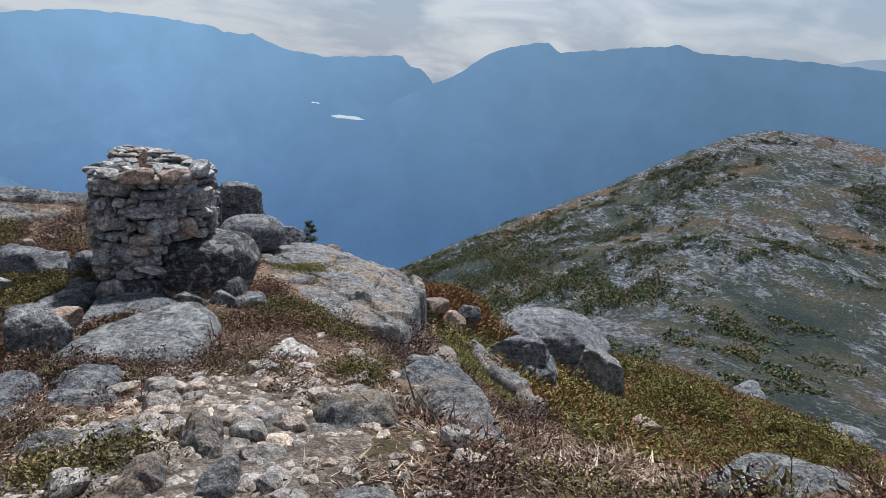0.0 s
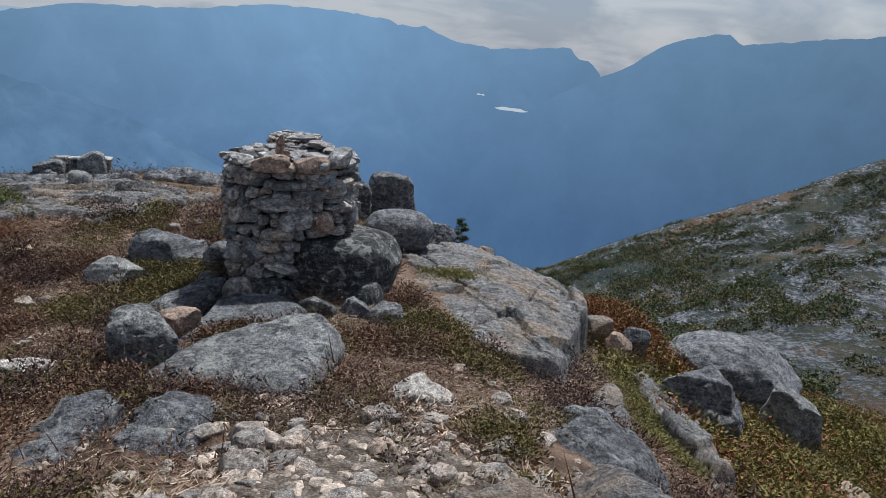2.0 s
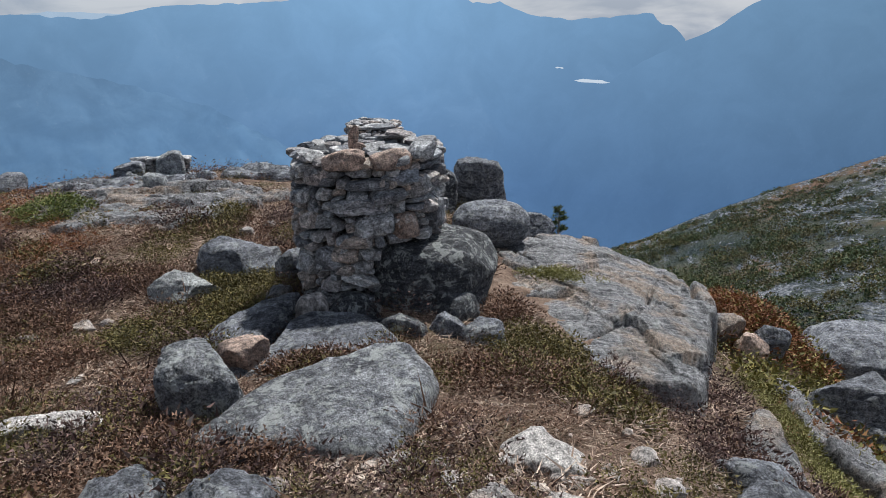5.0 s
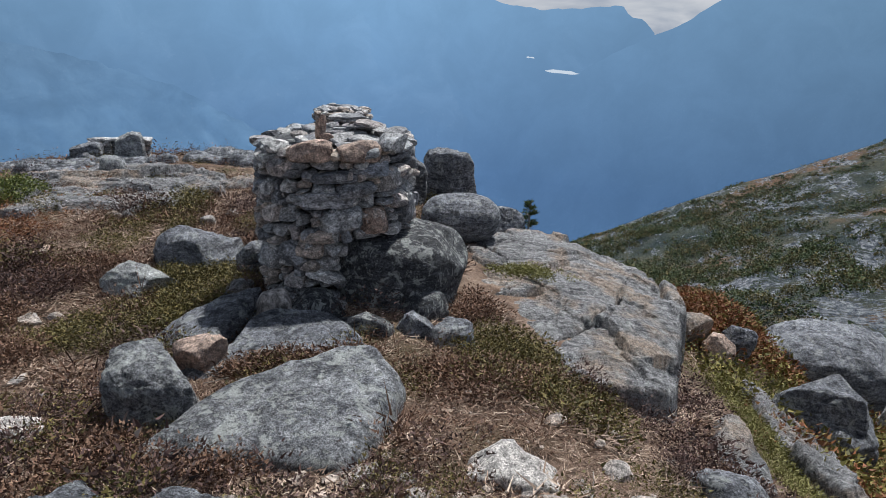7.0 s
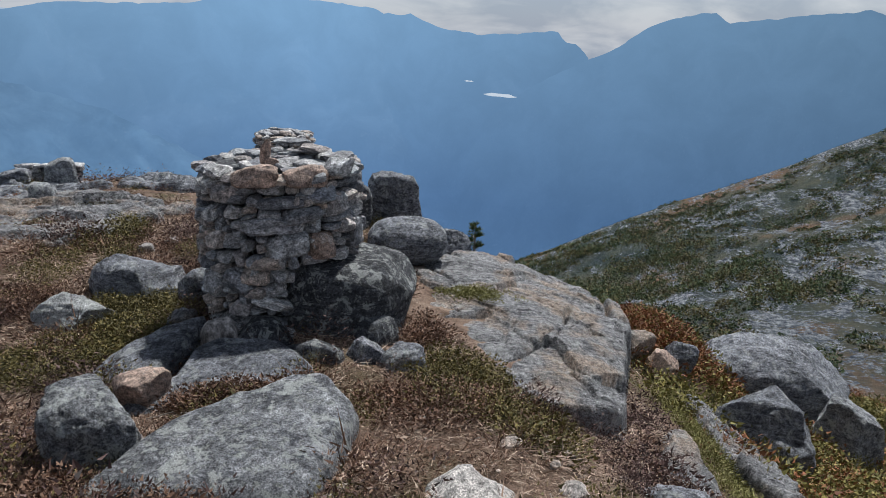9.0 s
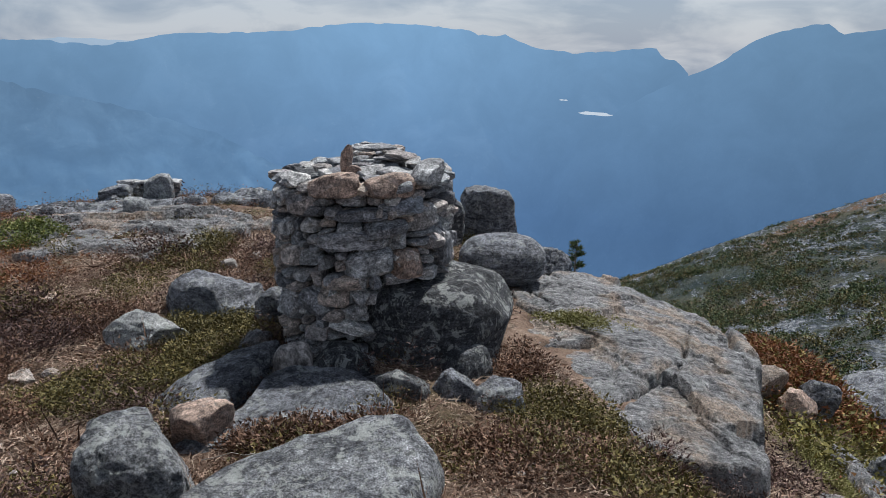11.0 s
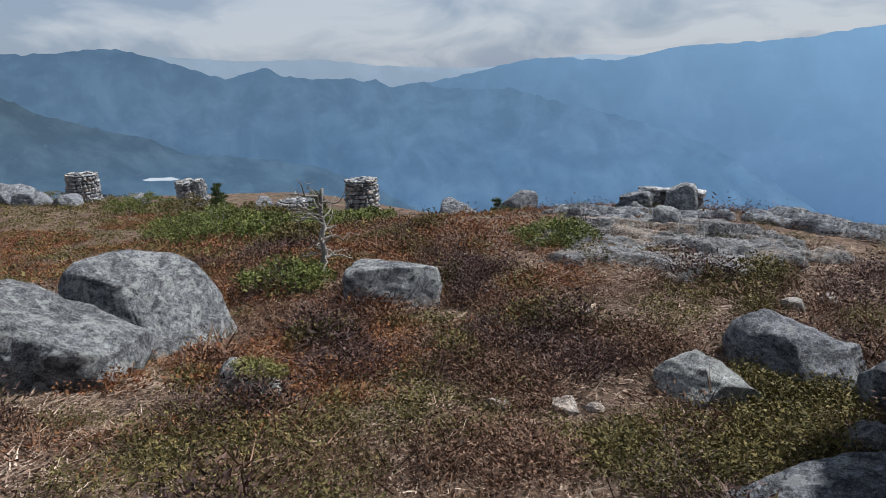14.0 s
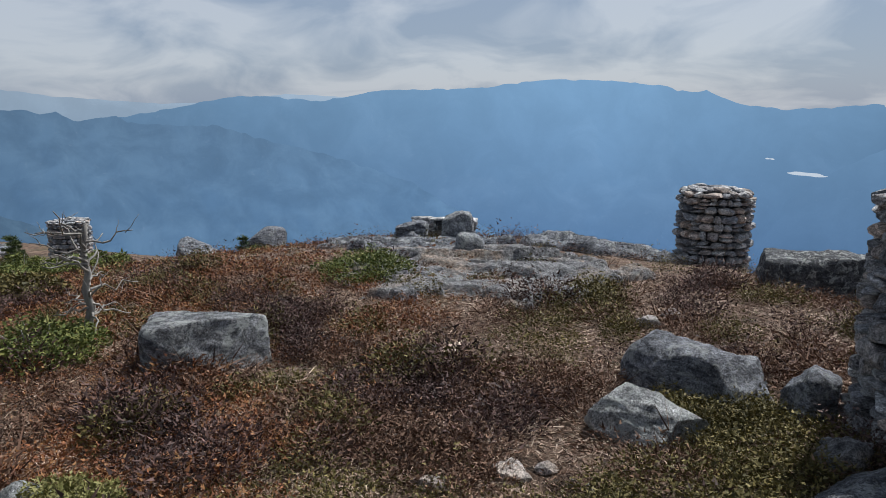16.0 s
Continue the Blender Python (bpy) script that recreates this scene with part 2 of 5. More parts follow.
def hill_material():
    s = Shade("rocky_hillside_in_haze", 0.95)
    s.bsdf.inputs["Specular IOR Level"].default_value = 0.1
    vec = s.stretch(1.0, 0.5, 2.2, (0, 0, 32))
    rock = s.noise(0.11, 10, 0.78, vec, 0.6)
    fine = s.noise(1.1, 7, 0.75)
    veg = s.ramp(s.noise(0.035, 6, 0.6), (0.34, (0.035, 0.044, 0.02)), (0.46, (0.075, 0.078, 0.03)), (0.54, (0.125, 0.108, 0.04)), (0.64, (0.25, 0.13, 0.045)))
    veg = s.mix(0.8, veg, s.ramp(fine, (0.3, 0.4), (0.7, 1.5)), "MULTIPLY")
    stone = s.ramp(s.noise(0.8, 9, 0.8, vec), (0.4, (0.03, 0.033, 0.04)), (0.49, (0.18, 0.185, 0.19)), (0.58, (0.5, 0.5, 0.49)))
    mask = s.ramp(s.mix(0.3, s.mix(0.3, rock, s.noise(0.02, 4, 0.6)), fine), (0.505, 0.0), (0.525, 1.0))
    col = s.mix(mask, veg, stone)
    s.bump(s.mix(0.6, rock, fine), 1.0, 6.0)
    # thin blue haze over the gully, put in as weak emission
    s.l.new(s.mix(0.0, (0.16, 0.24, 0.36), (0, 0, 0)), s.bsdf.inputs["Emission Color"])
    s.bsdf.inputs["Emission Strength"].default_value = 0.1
    return s.done(col)


HILL = hill_material()
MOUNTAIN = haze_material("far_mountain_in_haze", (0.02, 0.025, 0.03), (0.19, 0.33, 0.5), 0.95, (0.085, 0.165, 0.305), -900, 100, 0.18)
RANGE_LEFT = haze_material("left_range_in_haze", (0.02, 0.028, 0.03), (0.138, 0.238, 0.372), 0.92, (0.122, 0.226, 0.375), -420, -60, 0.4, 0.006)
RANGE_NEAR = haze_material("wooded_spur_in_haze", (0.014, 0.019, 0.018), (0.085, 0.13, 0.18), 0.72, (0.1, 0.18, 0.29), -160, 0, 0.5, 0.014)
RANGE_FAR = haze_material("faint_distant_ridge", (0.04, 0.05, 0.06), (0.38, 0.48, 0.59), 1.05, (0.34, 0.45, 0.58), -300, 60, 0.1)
# the sky's reflection on the water is painted as pale emission
LAKE = haze_material("lake_with_emitted_sky_shine", (0.03, 0.03, 0.035), (0.56, 0.62, 0.68), 0.9, (0.56, 0.62, 0.68), -900, 0, 0.0)


# ---- helpers for shapes ----
def sp(v, k=3.0):
    """A soft ramp: zero below, straight above."""
    v = v * k
    return (v if v > 30 else 0.0 if v < -30 else math.log1p(math.exp(v))) / k


def smooth(a, b, v):
    v = min(1.0, max(0.0, (v - a) / (b - a)))
    return v * v * (3 - 2 * v)


def fbm(x, y, z=0.0, octaves=4):
    return noise.fractal((x, y, z), 0.9, 2.1, octaves)


def knoll_height(x, y):
    """The heathy top: it falls from the start of the walk, drops to the right and behind."""
    z = 0.11 + 0.19 * sp(-y - 0.9) - 0.03 * sp(-y - 5.5) - 0.03 * abs(x) - 0.13 * sp(-x - 7, 1) + 0.11 * sp(-x - 18, 1)
    edge = 1.55 + 1.3 * sp(-y - 5.0, 2)
    z -= 0.54 * sp(x - edge) - 0.42 * sp(x - 8, 1) + 0.55 * sp(x - 13.5, 1)
    z += 0.12 * math.exp(-(((x - 2.9) / 0.6) ** 2 + ((y + 6.3) / 0.6) ** 2)) - 0.6 * math.exp(-(((x + 12.5) / 4) ** 2 + ((y - 13.2) / 4) ** 2))
    z -= 0.08 * sp(y, 2) * smooth(-1, 1.5, x) + 0.1 * math.exp(-(((x + 0.15) / 0.8) ** 2 + ((y + 2.65) / 0.5) ** 2))
    z += 0.6 * math.exp(-(((x - 4.8) / 0.8) ** 2 + ((y - 3.1) / 1.0) ** 2))
    z -= (0.1 + 0.06 * smooth(-4, -1, x)) * sp(y - 4.0, 1) + 0.35 * sp(y - 10.5 - 0.45 * sp(-x - 3, 1), 1)
    return z + 0.045 * fbm(x * 0.9, y * 0.9) + 0.022 * fbm(x * 4, y * 4, 5, 3)


EYE = Vector((0.3, -6.0, 2.4))


def lerp_table(table, a):
    if a <= table[0][0]:
        return table[0][1]
    for (a0, e0), (a1, e1) in zip(table, table[1:]):
        if a <= a1:
            return e0 + (e1 - e0) * (a - a0) / (a1 - a0)
    return table[-1][1]


HILL_CREST = ((8, -24), (14, -18.0), (17.7, -16.4), (25.9, -12.6), (34.7, -8.5), (38.7, -6.3), (42.5, -4.35), (45, -3.55), (49, -3.6), (53, -4.1), (70, -6), (90, -12))


def far_height(az, r):
    """Beyond the knoll: the valley, and to the right the rocky hill across the gully."""
    fall = EYE.z - 0.52 * r
    if az < 8 or az > 95:
        return fall + min(r * 0.02, 8) * fbm(r * 0.02, az * 0.1)
    crest = lerp_table(HILL_CREST, az)
    s = (r - 40) / 230
    low = -31 + 0.06 * max(0, 30 - az)
    if s < 0:
        el = low + 2.5 * min(1, -s * 3)
    elif s < 1:
        el = low + (crest - low) * (1 - (1 - s) ** 1.25) - 0.25
    else:
        el = max(-27.5, crest - 0.25 - 9 * (s - 1) ** 1.3)
    z = EYE.z + r * math.tan(radians(el))
    x, y = r * math.sin(radians(az)), r * math.cos(radians(az))
    ridge = 1 - abs(noise.noise((x * 0.02 + y * 0.012, (y - x) * 0.006, 3)) * 2)
    crag = max(0.0, noise.noise((x * 0.03 + y * 0.02, (y - x) * 0.012, 11))) * (1 - smooth(150, 230, r))
    bench = (z + 3 * fbm(x * 0.012, y * 0.012, 4, 4)) / 7.0
    z += 7.0 * crag * (smooth(0.3, 0.6, bench - math.floor(bench)) - (bench - math.floor(bench)))
    bumps = 2.2 * fbm(x * 0.02, y * 0.02, 7, 6) + 2.6 * (ridge ** 2 - 0.4)
    z += bumps * min(1, r / 150) * (1 - 0.7 * smooth(0.8, 1.0, s))
    return z + (fall - z) * smooth(14, 8, az)


def ground_point(az, r):
    x, y = EYE.x + r * math.sin(radians(az)), EYE.y + r * math.cos(radians(az))
    w = smooth(16, 34, r) if az > 5 else smooth(43, 62, r) if az < -8 else smooth(16, 34, r) + (smooth(45, 75, r) - smooth(16, 34, r)) * (5 - az) / 13
    z = knoll_height(x, y) if w < 1 else 0.0
    if w > 0:
        z += (far_height(az, r) - z) * w
    return x, y, z


def mesh_of(name, verts, faces, mat, flat=False):
    me = bpy.data.meshes.new(name)
    me.from_pydata(verts, [], faces)
    me.materials.append(mat)
    if not flat:
        me.polygons.foreach_set("use_smooth", [True] * len(me.polygons))
    me.update()
    return me


def grid_faces(rows, cols, wrap=False):
    out = []
    for i in range(rows - 1):
        for j in range(cols if wrap else cols - 1):
            a, b = i * cols + j, i * cols + (j + 1) % cols
            out.append((a, b, b + cols, a + cols))
    return out


# ---- ground: one sheet from the feet to the valley ----
angles = [-88 + 0.36 * k for k in range(450)]
angles += [74 + 4.0 * k for k in range(1, 50)]
radii = [0.25 * 1.0222 ** k for k in range(445)]
verts = [ground_point(a if a < 180 else a - 360, r) for r in radii for a in angles]
n_near = sum(r < 33 for r in radii)
faces = grid_faces(len(radii), len(angles), True)
ground_mesh = mesh_of("ground", verts, faces, HEATH)
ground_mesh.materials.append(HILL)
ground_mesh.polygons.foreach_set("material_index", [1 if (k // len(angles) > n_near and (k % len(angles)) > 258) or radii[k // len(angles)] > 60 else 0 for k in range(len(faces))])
tagged(new("ground", ground_mesh), "brown heath and rocky mountainside falling to a valley", "ground", kind="structure")


# ---- distance ----
def mountain(name, label, crest, r0, r1, low, mat, rough=0.12, steps=70, per=0.35, kind="structure"):
    """A range: its crest line over the compass, falling towards the valley in front."""
    a0, a1 = crest[0][0], crest[-1][0]
    cols = int((a1 - a0) / per) + 1
    verts = []
    for i in range(steps + 1):
        s = i / steps
        for j in range(cols):
            az = a0 + j * per
            top = lerp_table(crest, az) + rough * fbm(az * 1.1, 2.0, r0 * 0.01, 5)
            el = low + (top - low) * s
            r = r0 + (r1 - r0) * (s ** 1.3) + 0.06 * r1 * fbm(az * 0.12, s * 2.5, r1 * 0.01, 5) * (1 - 0.6 * s)
            verts.append((EYE.x + r * math.sin(radians(az)), EYE.y + r * math.cos(radians(az)), EYE.z + r * math.tan(radians(el))))
    return tagged(new(name, mesh_of(name, verts, grid_faces(steps + 1, cols), mat)), label, "mountain", kind=kind)


CREST = ((-42, -1.2), (-37, -0.4), (-32.3, 0.6), (-29.2, 0.7), (-25, 0.28), (-20.5, 1.15), (-12, 1.35), (-9.3, 1.75), (-6.3, 2.0), (-2.1, 1.85), (2.3, 1.4), (2.8, 1.05), (5, 1.0), (7.4, 0.05), (10.4, -0.33), (16.5, 0.05), (17.0, -0.74), (18.0, -0.85), (19.0, -1.95))
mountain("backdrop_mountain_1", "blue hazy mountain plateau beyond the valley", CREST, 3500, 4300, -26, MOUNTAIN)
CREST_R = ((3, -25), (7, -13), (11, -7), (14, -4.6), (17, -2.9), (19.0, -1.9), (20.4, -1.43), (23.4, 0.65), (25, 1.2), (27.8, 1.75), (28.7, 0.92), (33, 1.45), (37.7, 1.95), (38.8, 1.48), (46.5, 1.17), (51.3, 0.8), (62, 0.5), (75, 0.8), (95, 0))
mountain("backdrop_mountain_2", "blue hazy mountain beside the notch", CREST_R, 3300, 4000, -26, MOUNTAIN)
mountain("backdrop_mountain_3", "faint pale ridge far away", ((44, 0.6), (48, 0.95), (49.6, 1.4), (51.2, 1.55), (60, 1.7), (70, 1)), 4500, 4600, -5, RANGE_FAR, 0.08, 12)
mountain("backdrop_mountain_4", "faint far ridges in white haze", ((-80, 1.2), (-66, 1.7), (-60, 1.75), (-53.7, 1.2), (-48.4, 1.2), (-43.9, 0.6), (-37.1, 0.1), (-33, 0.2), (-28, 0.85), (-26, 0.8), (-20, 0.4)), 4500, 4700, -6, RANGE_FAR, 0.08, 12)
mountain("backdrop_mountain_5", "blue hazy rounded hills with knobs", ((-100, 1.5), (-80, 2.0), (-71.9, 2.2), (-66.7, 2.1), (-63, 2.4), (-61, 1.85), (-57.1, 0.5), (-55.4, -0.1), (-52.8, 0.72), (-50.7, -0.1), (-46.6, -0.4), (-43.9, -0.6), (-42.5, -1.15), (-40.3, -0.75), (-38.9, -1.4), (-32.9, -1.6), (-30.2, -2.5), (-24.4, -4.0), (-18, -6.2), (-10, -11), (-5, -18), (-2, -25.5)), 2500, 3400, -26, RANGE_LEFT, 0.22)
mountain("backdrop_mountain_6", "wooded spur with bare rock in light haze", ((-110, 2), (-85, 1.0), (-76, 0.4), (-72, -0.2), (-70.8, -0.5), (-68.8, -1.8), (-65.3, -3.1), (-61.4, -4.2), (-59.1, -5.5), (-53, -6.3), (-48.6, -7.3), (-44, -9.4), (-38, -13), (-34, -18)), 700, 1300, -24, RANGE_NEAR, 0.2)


def lake(label, az0, az1, el0, el1, r):
    """A level sheet of water in a far hollow."""
    z = EYE.z + r * math.tan(radians(el0))
    verts = []
    for k in range(40):
        a = 2 * math.pi * k / 40
        u, v = math.cos(a), math.sin(a)
        az = (az0 + az1) / 2 + (az1 - az0) / 2 * u * (1 + 0.12 * math.sin(3 * a))
        el = (el0 + el1) / 2 + (el1 - el0) / 2 * (0.62 * v + 0.38 * u) + 0.02 * math.sin(5 * a)
        d = (EYE.z - z) / math.tan(radians(-el))
        verts.append((EYE.x + d * math.sin(radians(az)), EYE.y + d * math.cos(radians(az)), z))
    tagged(new("water", mesh_of("water", verts, [tuple(range(40))], LAKE)), label, "lake", kind="structure")


lake("pale tarn shining below the far plateau", 10.9, 13.5, -4.72, -5.15, 2700)
lake("tiny pale tarn shining on the far slope", 9.3, 10.0, -3.82, -3.98, 2900)
lake("pale lake in the wooded valley", -62.2, -59.6, -7.05, -7.45, 600)


# ---- rocks ----
SPHERES = {}
STONES = []


def sphere(sub):
    if sub not in SPHERES:
        bm = bmesh.new()
        bmesh.ops.create_icosphere(bm, subdivisions=sub, radius=1)
        SPHERES[sub] = (np.array([v.co[:] for v in bm.verts]), [tuple(v.index for v in f.verts) for f in bm.faces])
        bm.free()
    return SPHERES[sub]


def rock_mesh(name, w, d, h, seed, mat, cuts=9, boxy=0.6, sub=5, rough=0.045, strata=0.0, bury=0.2, taper=0.0, wedge=0.0, slope=0.0, flat=False):
    """A weathered block: a squared-off round, split by a few flat faces, then worn."""
    rng = random.Random(seed)
    base, faces = sphere(sub)
    p = base * np.power(np.sum(np.power(np.abs(base), 2 / max(0.15, 1 - boxy) * 0.9 + 0.4), axis=1), -1 / (2 / max(0.15, 1 - boxy) * 0.9 + 0.4))[:, None]
    for _ in range(cuts):
        a, e = rng.uniform(0, 2 * math.pi), math.asin(rng.uniform(-0.3, 0.9))
        nrm = np.array((math.cos(a) * math.cos(e), math.sin(a) * math.cos(e), math.sin(e)))
        lim = rng.uniform(0.66, 0.96)
        over = np.maximum(0, p @ nrm - lim)
        p = p - over[:, None] * nrm
    p[:, :2] *= (1 - taper * p[:, 2:3])
    p[:, 1] *= 1 + wedge * p[:, 0]
    lo, hi = p.min(0), p.max(0)
    p = (p - (lo + hi) / 2) / (hi - lo)
    p[:, 2] += 0.5
    p[:, 2] *= 1 - slope * (p[:, 0] + 0.5)
    p *= (w, d, h * (1 + bury))
    p[:, 2] -= h * bury
    size = (w * d * h) ** (1 / 3)
    out = []
    for q, b in zip(p, base):
        v = Vector(q) / size
        off = Vector((seed * 1.7, seed * 0.3, 0))
        k = rough * (fbm(*(v * 2.2 + off), 5) * 0.9 + 0.5 * fbm(*(v * 9 + off), 4))
        if strata:
            k += strata * (noise.noise((0.4 * v.x, 0.4 * v.y, v.z * 7 + seed)))
        out.append(tuple(q[i] + b[i] * k * size for i in range(3)))
    return mesh_of(name, out, faces, mat, flat)


def boulder(label, x, y, w, d, h, rot=0, seed=1, mat=GNEISS, name="boulder", lift=0.0, tilt=(0, 0), group="", **shape):
    ob = new(name, rock_mesh(name, w, d, h, seed, mat, **shape))
    ob.matrix_world = pose(x, y, knoll_height(x, y) + lift, tilt[0], tilt[1], rot)
    turn = radians(rot)
    STONES.append((x, y, lambda a: 0.46 * w * d / math.hypot(d * math.cos(a - turn), w * math.sin(a - turn)), max(w, d) / 2))
    return tagged(ob, label, "rock", group)


def plan_radius(corners, cx, cy, soft=3, n=90):
    """Distance from the centre to the edge of a plan, by direction, with its corners eased."""
    pts = sorted((math.atan2(y - cy, x - cx), math.hypot(x - cx, y - cy)) for x, y in corners)
    pts = [(pts[-1][0] - 2 * math.pi, pts[-1][1])] + pts + [(pts[0][0] + 2 * math.pi, pts[0][1])]
    raw = []
    for k in range(n):
        a = -math.pi + 2 * math.pi * k / n
        for (a0, r0), (a1, r1) in zip(pts, pts[1:]):
            if a0 <= a <= a1:
                raw.append(r0 * r1 * math.sin(a1 - a0) / max(1e-6, r0 * math.sin(a - a0) + r1 * math.sin(a1 - a)))
                break
    eased = [sum(raw[(k + d) % n] for d in range(-soft, soft + 1)) / (2 * soft + 1) for k in range(n)]

    def radius(a):
        f = ((a + math.pi) / (2 * math.pi) % 1.0) * n
        i = int(f) % n
        return eased[i] + (eased[(i + 1) % n] - eased[i]) * (f - int(f))
    return radius


def field_stone(label, corners, rise, mat, seed=1, lean=(0, 0), crisp=0.4, under=0.0, facets=8, rough=0.03, strata=0.0, bury=0.15, name="boulder", segments=84, rings=34, planes=()):
    """A stone by its plan: a flat or domed top at a height over the ground, worn edges, split faces."""
    rng = random.Random(seed)
    cx, cy = sum(x for x, _ in corners) / len(corners), sum(y for _, y in corners) / len(corners)
    radius = plan_radius(corners, cx, cy, 1)
    STONES.append((cx, cy, radius, max(math.hypot(x - cx, y - cy) for x, y in corners)))
    ground = knoll_height(cx, cy)
    low = min(knoll_height(x, y) for x, y in corners) - ground - bury
    tall = rise - low
    dense = [(math.sin(k * math.pi / 600) ** crisp, math.cos(k * math.pi / 600) ** crisp) for k in range(300)] + [(1.0, 0.0)]
    run = [0.0]
    reach = sum(radius(a) for a in (0, 1.5, 3, -1.5)) / 4
    for (s0, z0), (s1, z1) in zip(dense, dense[1:]):
        run.append(run[-1] + math.hypot((s1 - s0) * reach, (z1 - z0) * tall))
    outline, i = [], 0
    for k in range(rings):
        want = run[-1] * (k + 0.25) / (rings - 0.75)
        while i < 299 and run[i + 1] < want:
            i += 1
        t = (want - run[i]) / max(1e-9, run[i + 1] - run[i])
        outline.append(tuple(a + (b - a) * t for a, b in zip(dense[i], dense[i + 1])))
    splits = []
    for _ in range(facets):
        a, e = rng.uniform(0, 6.283), rng.uniform(0.1, 1.25)
        splits.append((Vector((math.cos(a) * math.cos(e), math.sin(a) * math.cos(e), math.sin(e))), rng.uniform(0.86, 1.08)))
    for az, el, cut in planes:
        splits.append((Vector((math.sin(radians(az)) * math.cos(radians(el)), math.cos(radians(az)) * math.cos(radians(el)), math.sin(radians(el)))), cut))
    size = (reach * reach * tall) ** (1 / 3)
    verts = []
    for sk, zk in outline:
        for j in range(segments):
            a = 2 * math.pi * j / segments
            unit = Vector((sk * math.cos(a), sk * math.sin(a), zk))
            for nrm, lim in splits:
                over = unit.dot(nrm) - lim
                if over > 0:
                    unit -= nrm * over * 0.92
            r = radius(a)
            x, y, z = unit.x * r, unit.y * r, low + tall * unit.z
            if x > 0:
                x *= 1 - under * (1 - unit.z)
            z += (lean[0] * x + lean[1] * y) * max(0, unit.z)
            q = Vector((cx + x, cy + y, z)) / size
            k = rough * (0.9 * fbm(q.x * 2.2, q.y * 2.2, q.z * 2.2 + seed, 5) + 0.45 * fbm(q.x * 8, q.y * 8, q.z * 8 + seed, 4))
            if strata:
                k += strata * noise.noise((0.8 * q.x + 3.5 * q.y, 5.0 * q.y - 1.2 * q.x, 6 * q.z + seed))
            out = Vector((unit.x, unit.y, unit.z + 0.2)).normalized() * k * size
            verts.append((x + out.x, y + out.y, z + out.z))
    faces = [tuple(reversed(f)) for f in grid_faces(rings, segments, True)] + [tuple(range(segments))]
    ob = new(name, mesh_of(name, verts, faces, mat))
    ob.matrix_world = pose(cx, cy, ground)
    return tagged(ob, label, "rock")


def outcrop(label, cx, cy, lx, ly, rot, top, mat, seed=1, step=0.03, square=3.2, strata=0.03, cracks=(), name="rock_outcrop", ragged=0.14, edge=0.16, depth=0.5, plates=0.05, corners=None, fissure=0.04, terrace=0.0, run=0.4, dip=0.0):
    """Bare bedrock: a worn top surface whose rim breaks off down into the ground."""
    c, s = math.cos(radians(rot)), math.sin(radians(rot))
    nx, ny = int(2.3 * lx / step), int(2.3 * ly / step)
    radius = plan_radius(corners, cx, cy) if corners else None
    verts = []
    for j in range(ny + 1):
        for i in range(nx + 1):
            u, v = -1.15 + 2.3 * i / nx, -1.15 + 2.3 * j / ny
            x, y = cx + c * u * lx - s * v * ly, cy + s * u * lx + c * v * ly
            if radius:
                rr = math.hypot(x - cx, y - cy) / radius(math.atan2(y - cy, x - cx))
            else:
                rr = (abs(u) ** square + abs(v) ** square) ** (1 / square)
            rr += ragged * fbm(x * 1.3, y * 1.3, seed, 4)
            k = smooth(1.0, 1.0 - edge, rr)
            low = knoll_height(x, y) - depth
            high = top(x, y) + 0.03 * fbm(x * 1.7, y * 1.7, seed + 3, 5) + 0.012 * fbm(x * 9, y * 9, seed, 3)
            high += strata * noise.noise((x * 0.8 + y * 2.5, y * 3.6 - x * 1.2, seed)) * (0.5 + 0.5 * noise.noise((x, y, seed + 9)))
            wob = 0.25 * fbm(x * 1.4, y * 1.4, seed + 30, 3)
            high += plates * (noise.cell((0.9 * x + 0.5 * y + wob + seed, 1.3 * y - 0.6 * x + wob, seed)) - 0.5)
            split = noise.noise((x * 0.9 + y * 0.35 + wob, y * 1.25 - x * 0.5 + wob, seed + 50))
            high -= fissure * math.exp(-(split / 0.035) ** 2)
            split = noise.noise((x * 2.1 - y * 1.6 + wob, y * 2.2 + x * 0.9, seed + 60))
            high -= 0.4 * fissure * math.exp(-(split / 0.05) ** 2)
            if terrace:
                bench = ((y + dip * x) + 0.4 * fbm(x * 0.9, y * 0.9, seed + 40, 4)) / run
                part_way = bench - math.floor(bench)
                high += terrace * (smooth(0.0, 0.16, part_way) - part_way) * (0.6 + 0.8 * noise.noise((math.floor(bench) * 3.1, x * 0.7, seed)))
            for (ax, ay, bx, by, width, deep) in cracks:
                t = max(0, min(1, ((x - ax) * (bx - ax) + (y - ay) * (by - ay)) / ((bx - ax) ** 2 + (by - ay) ** 2)))
                wob = 0.06 * fbm(x * 3, y * 3, seed + 20, 3)
                gap = math.hypot(x - ax - t * (bx - ax) + wob, y - ay - t * (by - ay) + wob)
                high -= deep * math.exp(-(gap / width) ** 2)
            verts.append((x, y, low + (high - low) * k ** 0.6))
    return tagged(new(name, mesh_of(name, verts, grid_faces(ny + 1, nx + 1), mat)), label, "rock", kind="structure")


# the broad slab beside the main cairn, breaking off to the right
SLAB = ((0.85, 0.75), (1.15, 0.0), (1.6, -0.7), (1.8, -1.5), (1.97, -1.85), (2.2, -1.75), (2.55, -1.1), (2.95, -0.1), (3.45, 1.0), (4.0, 2.6), (3.5, 3.5), (2.5, 3.75), (1.3, 3.5), (0.9, 2.2))
slab_plan = plan_radius(SLAB, 2.2, 1.0)


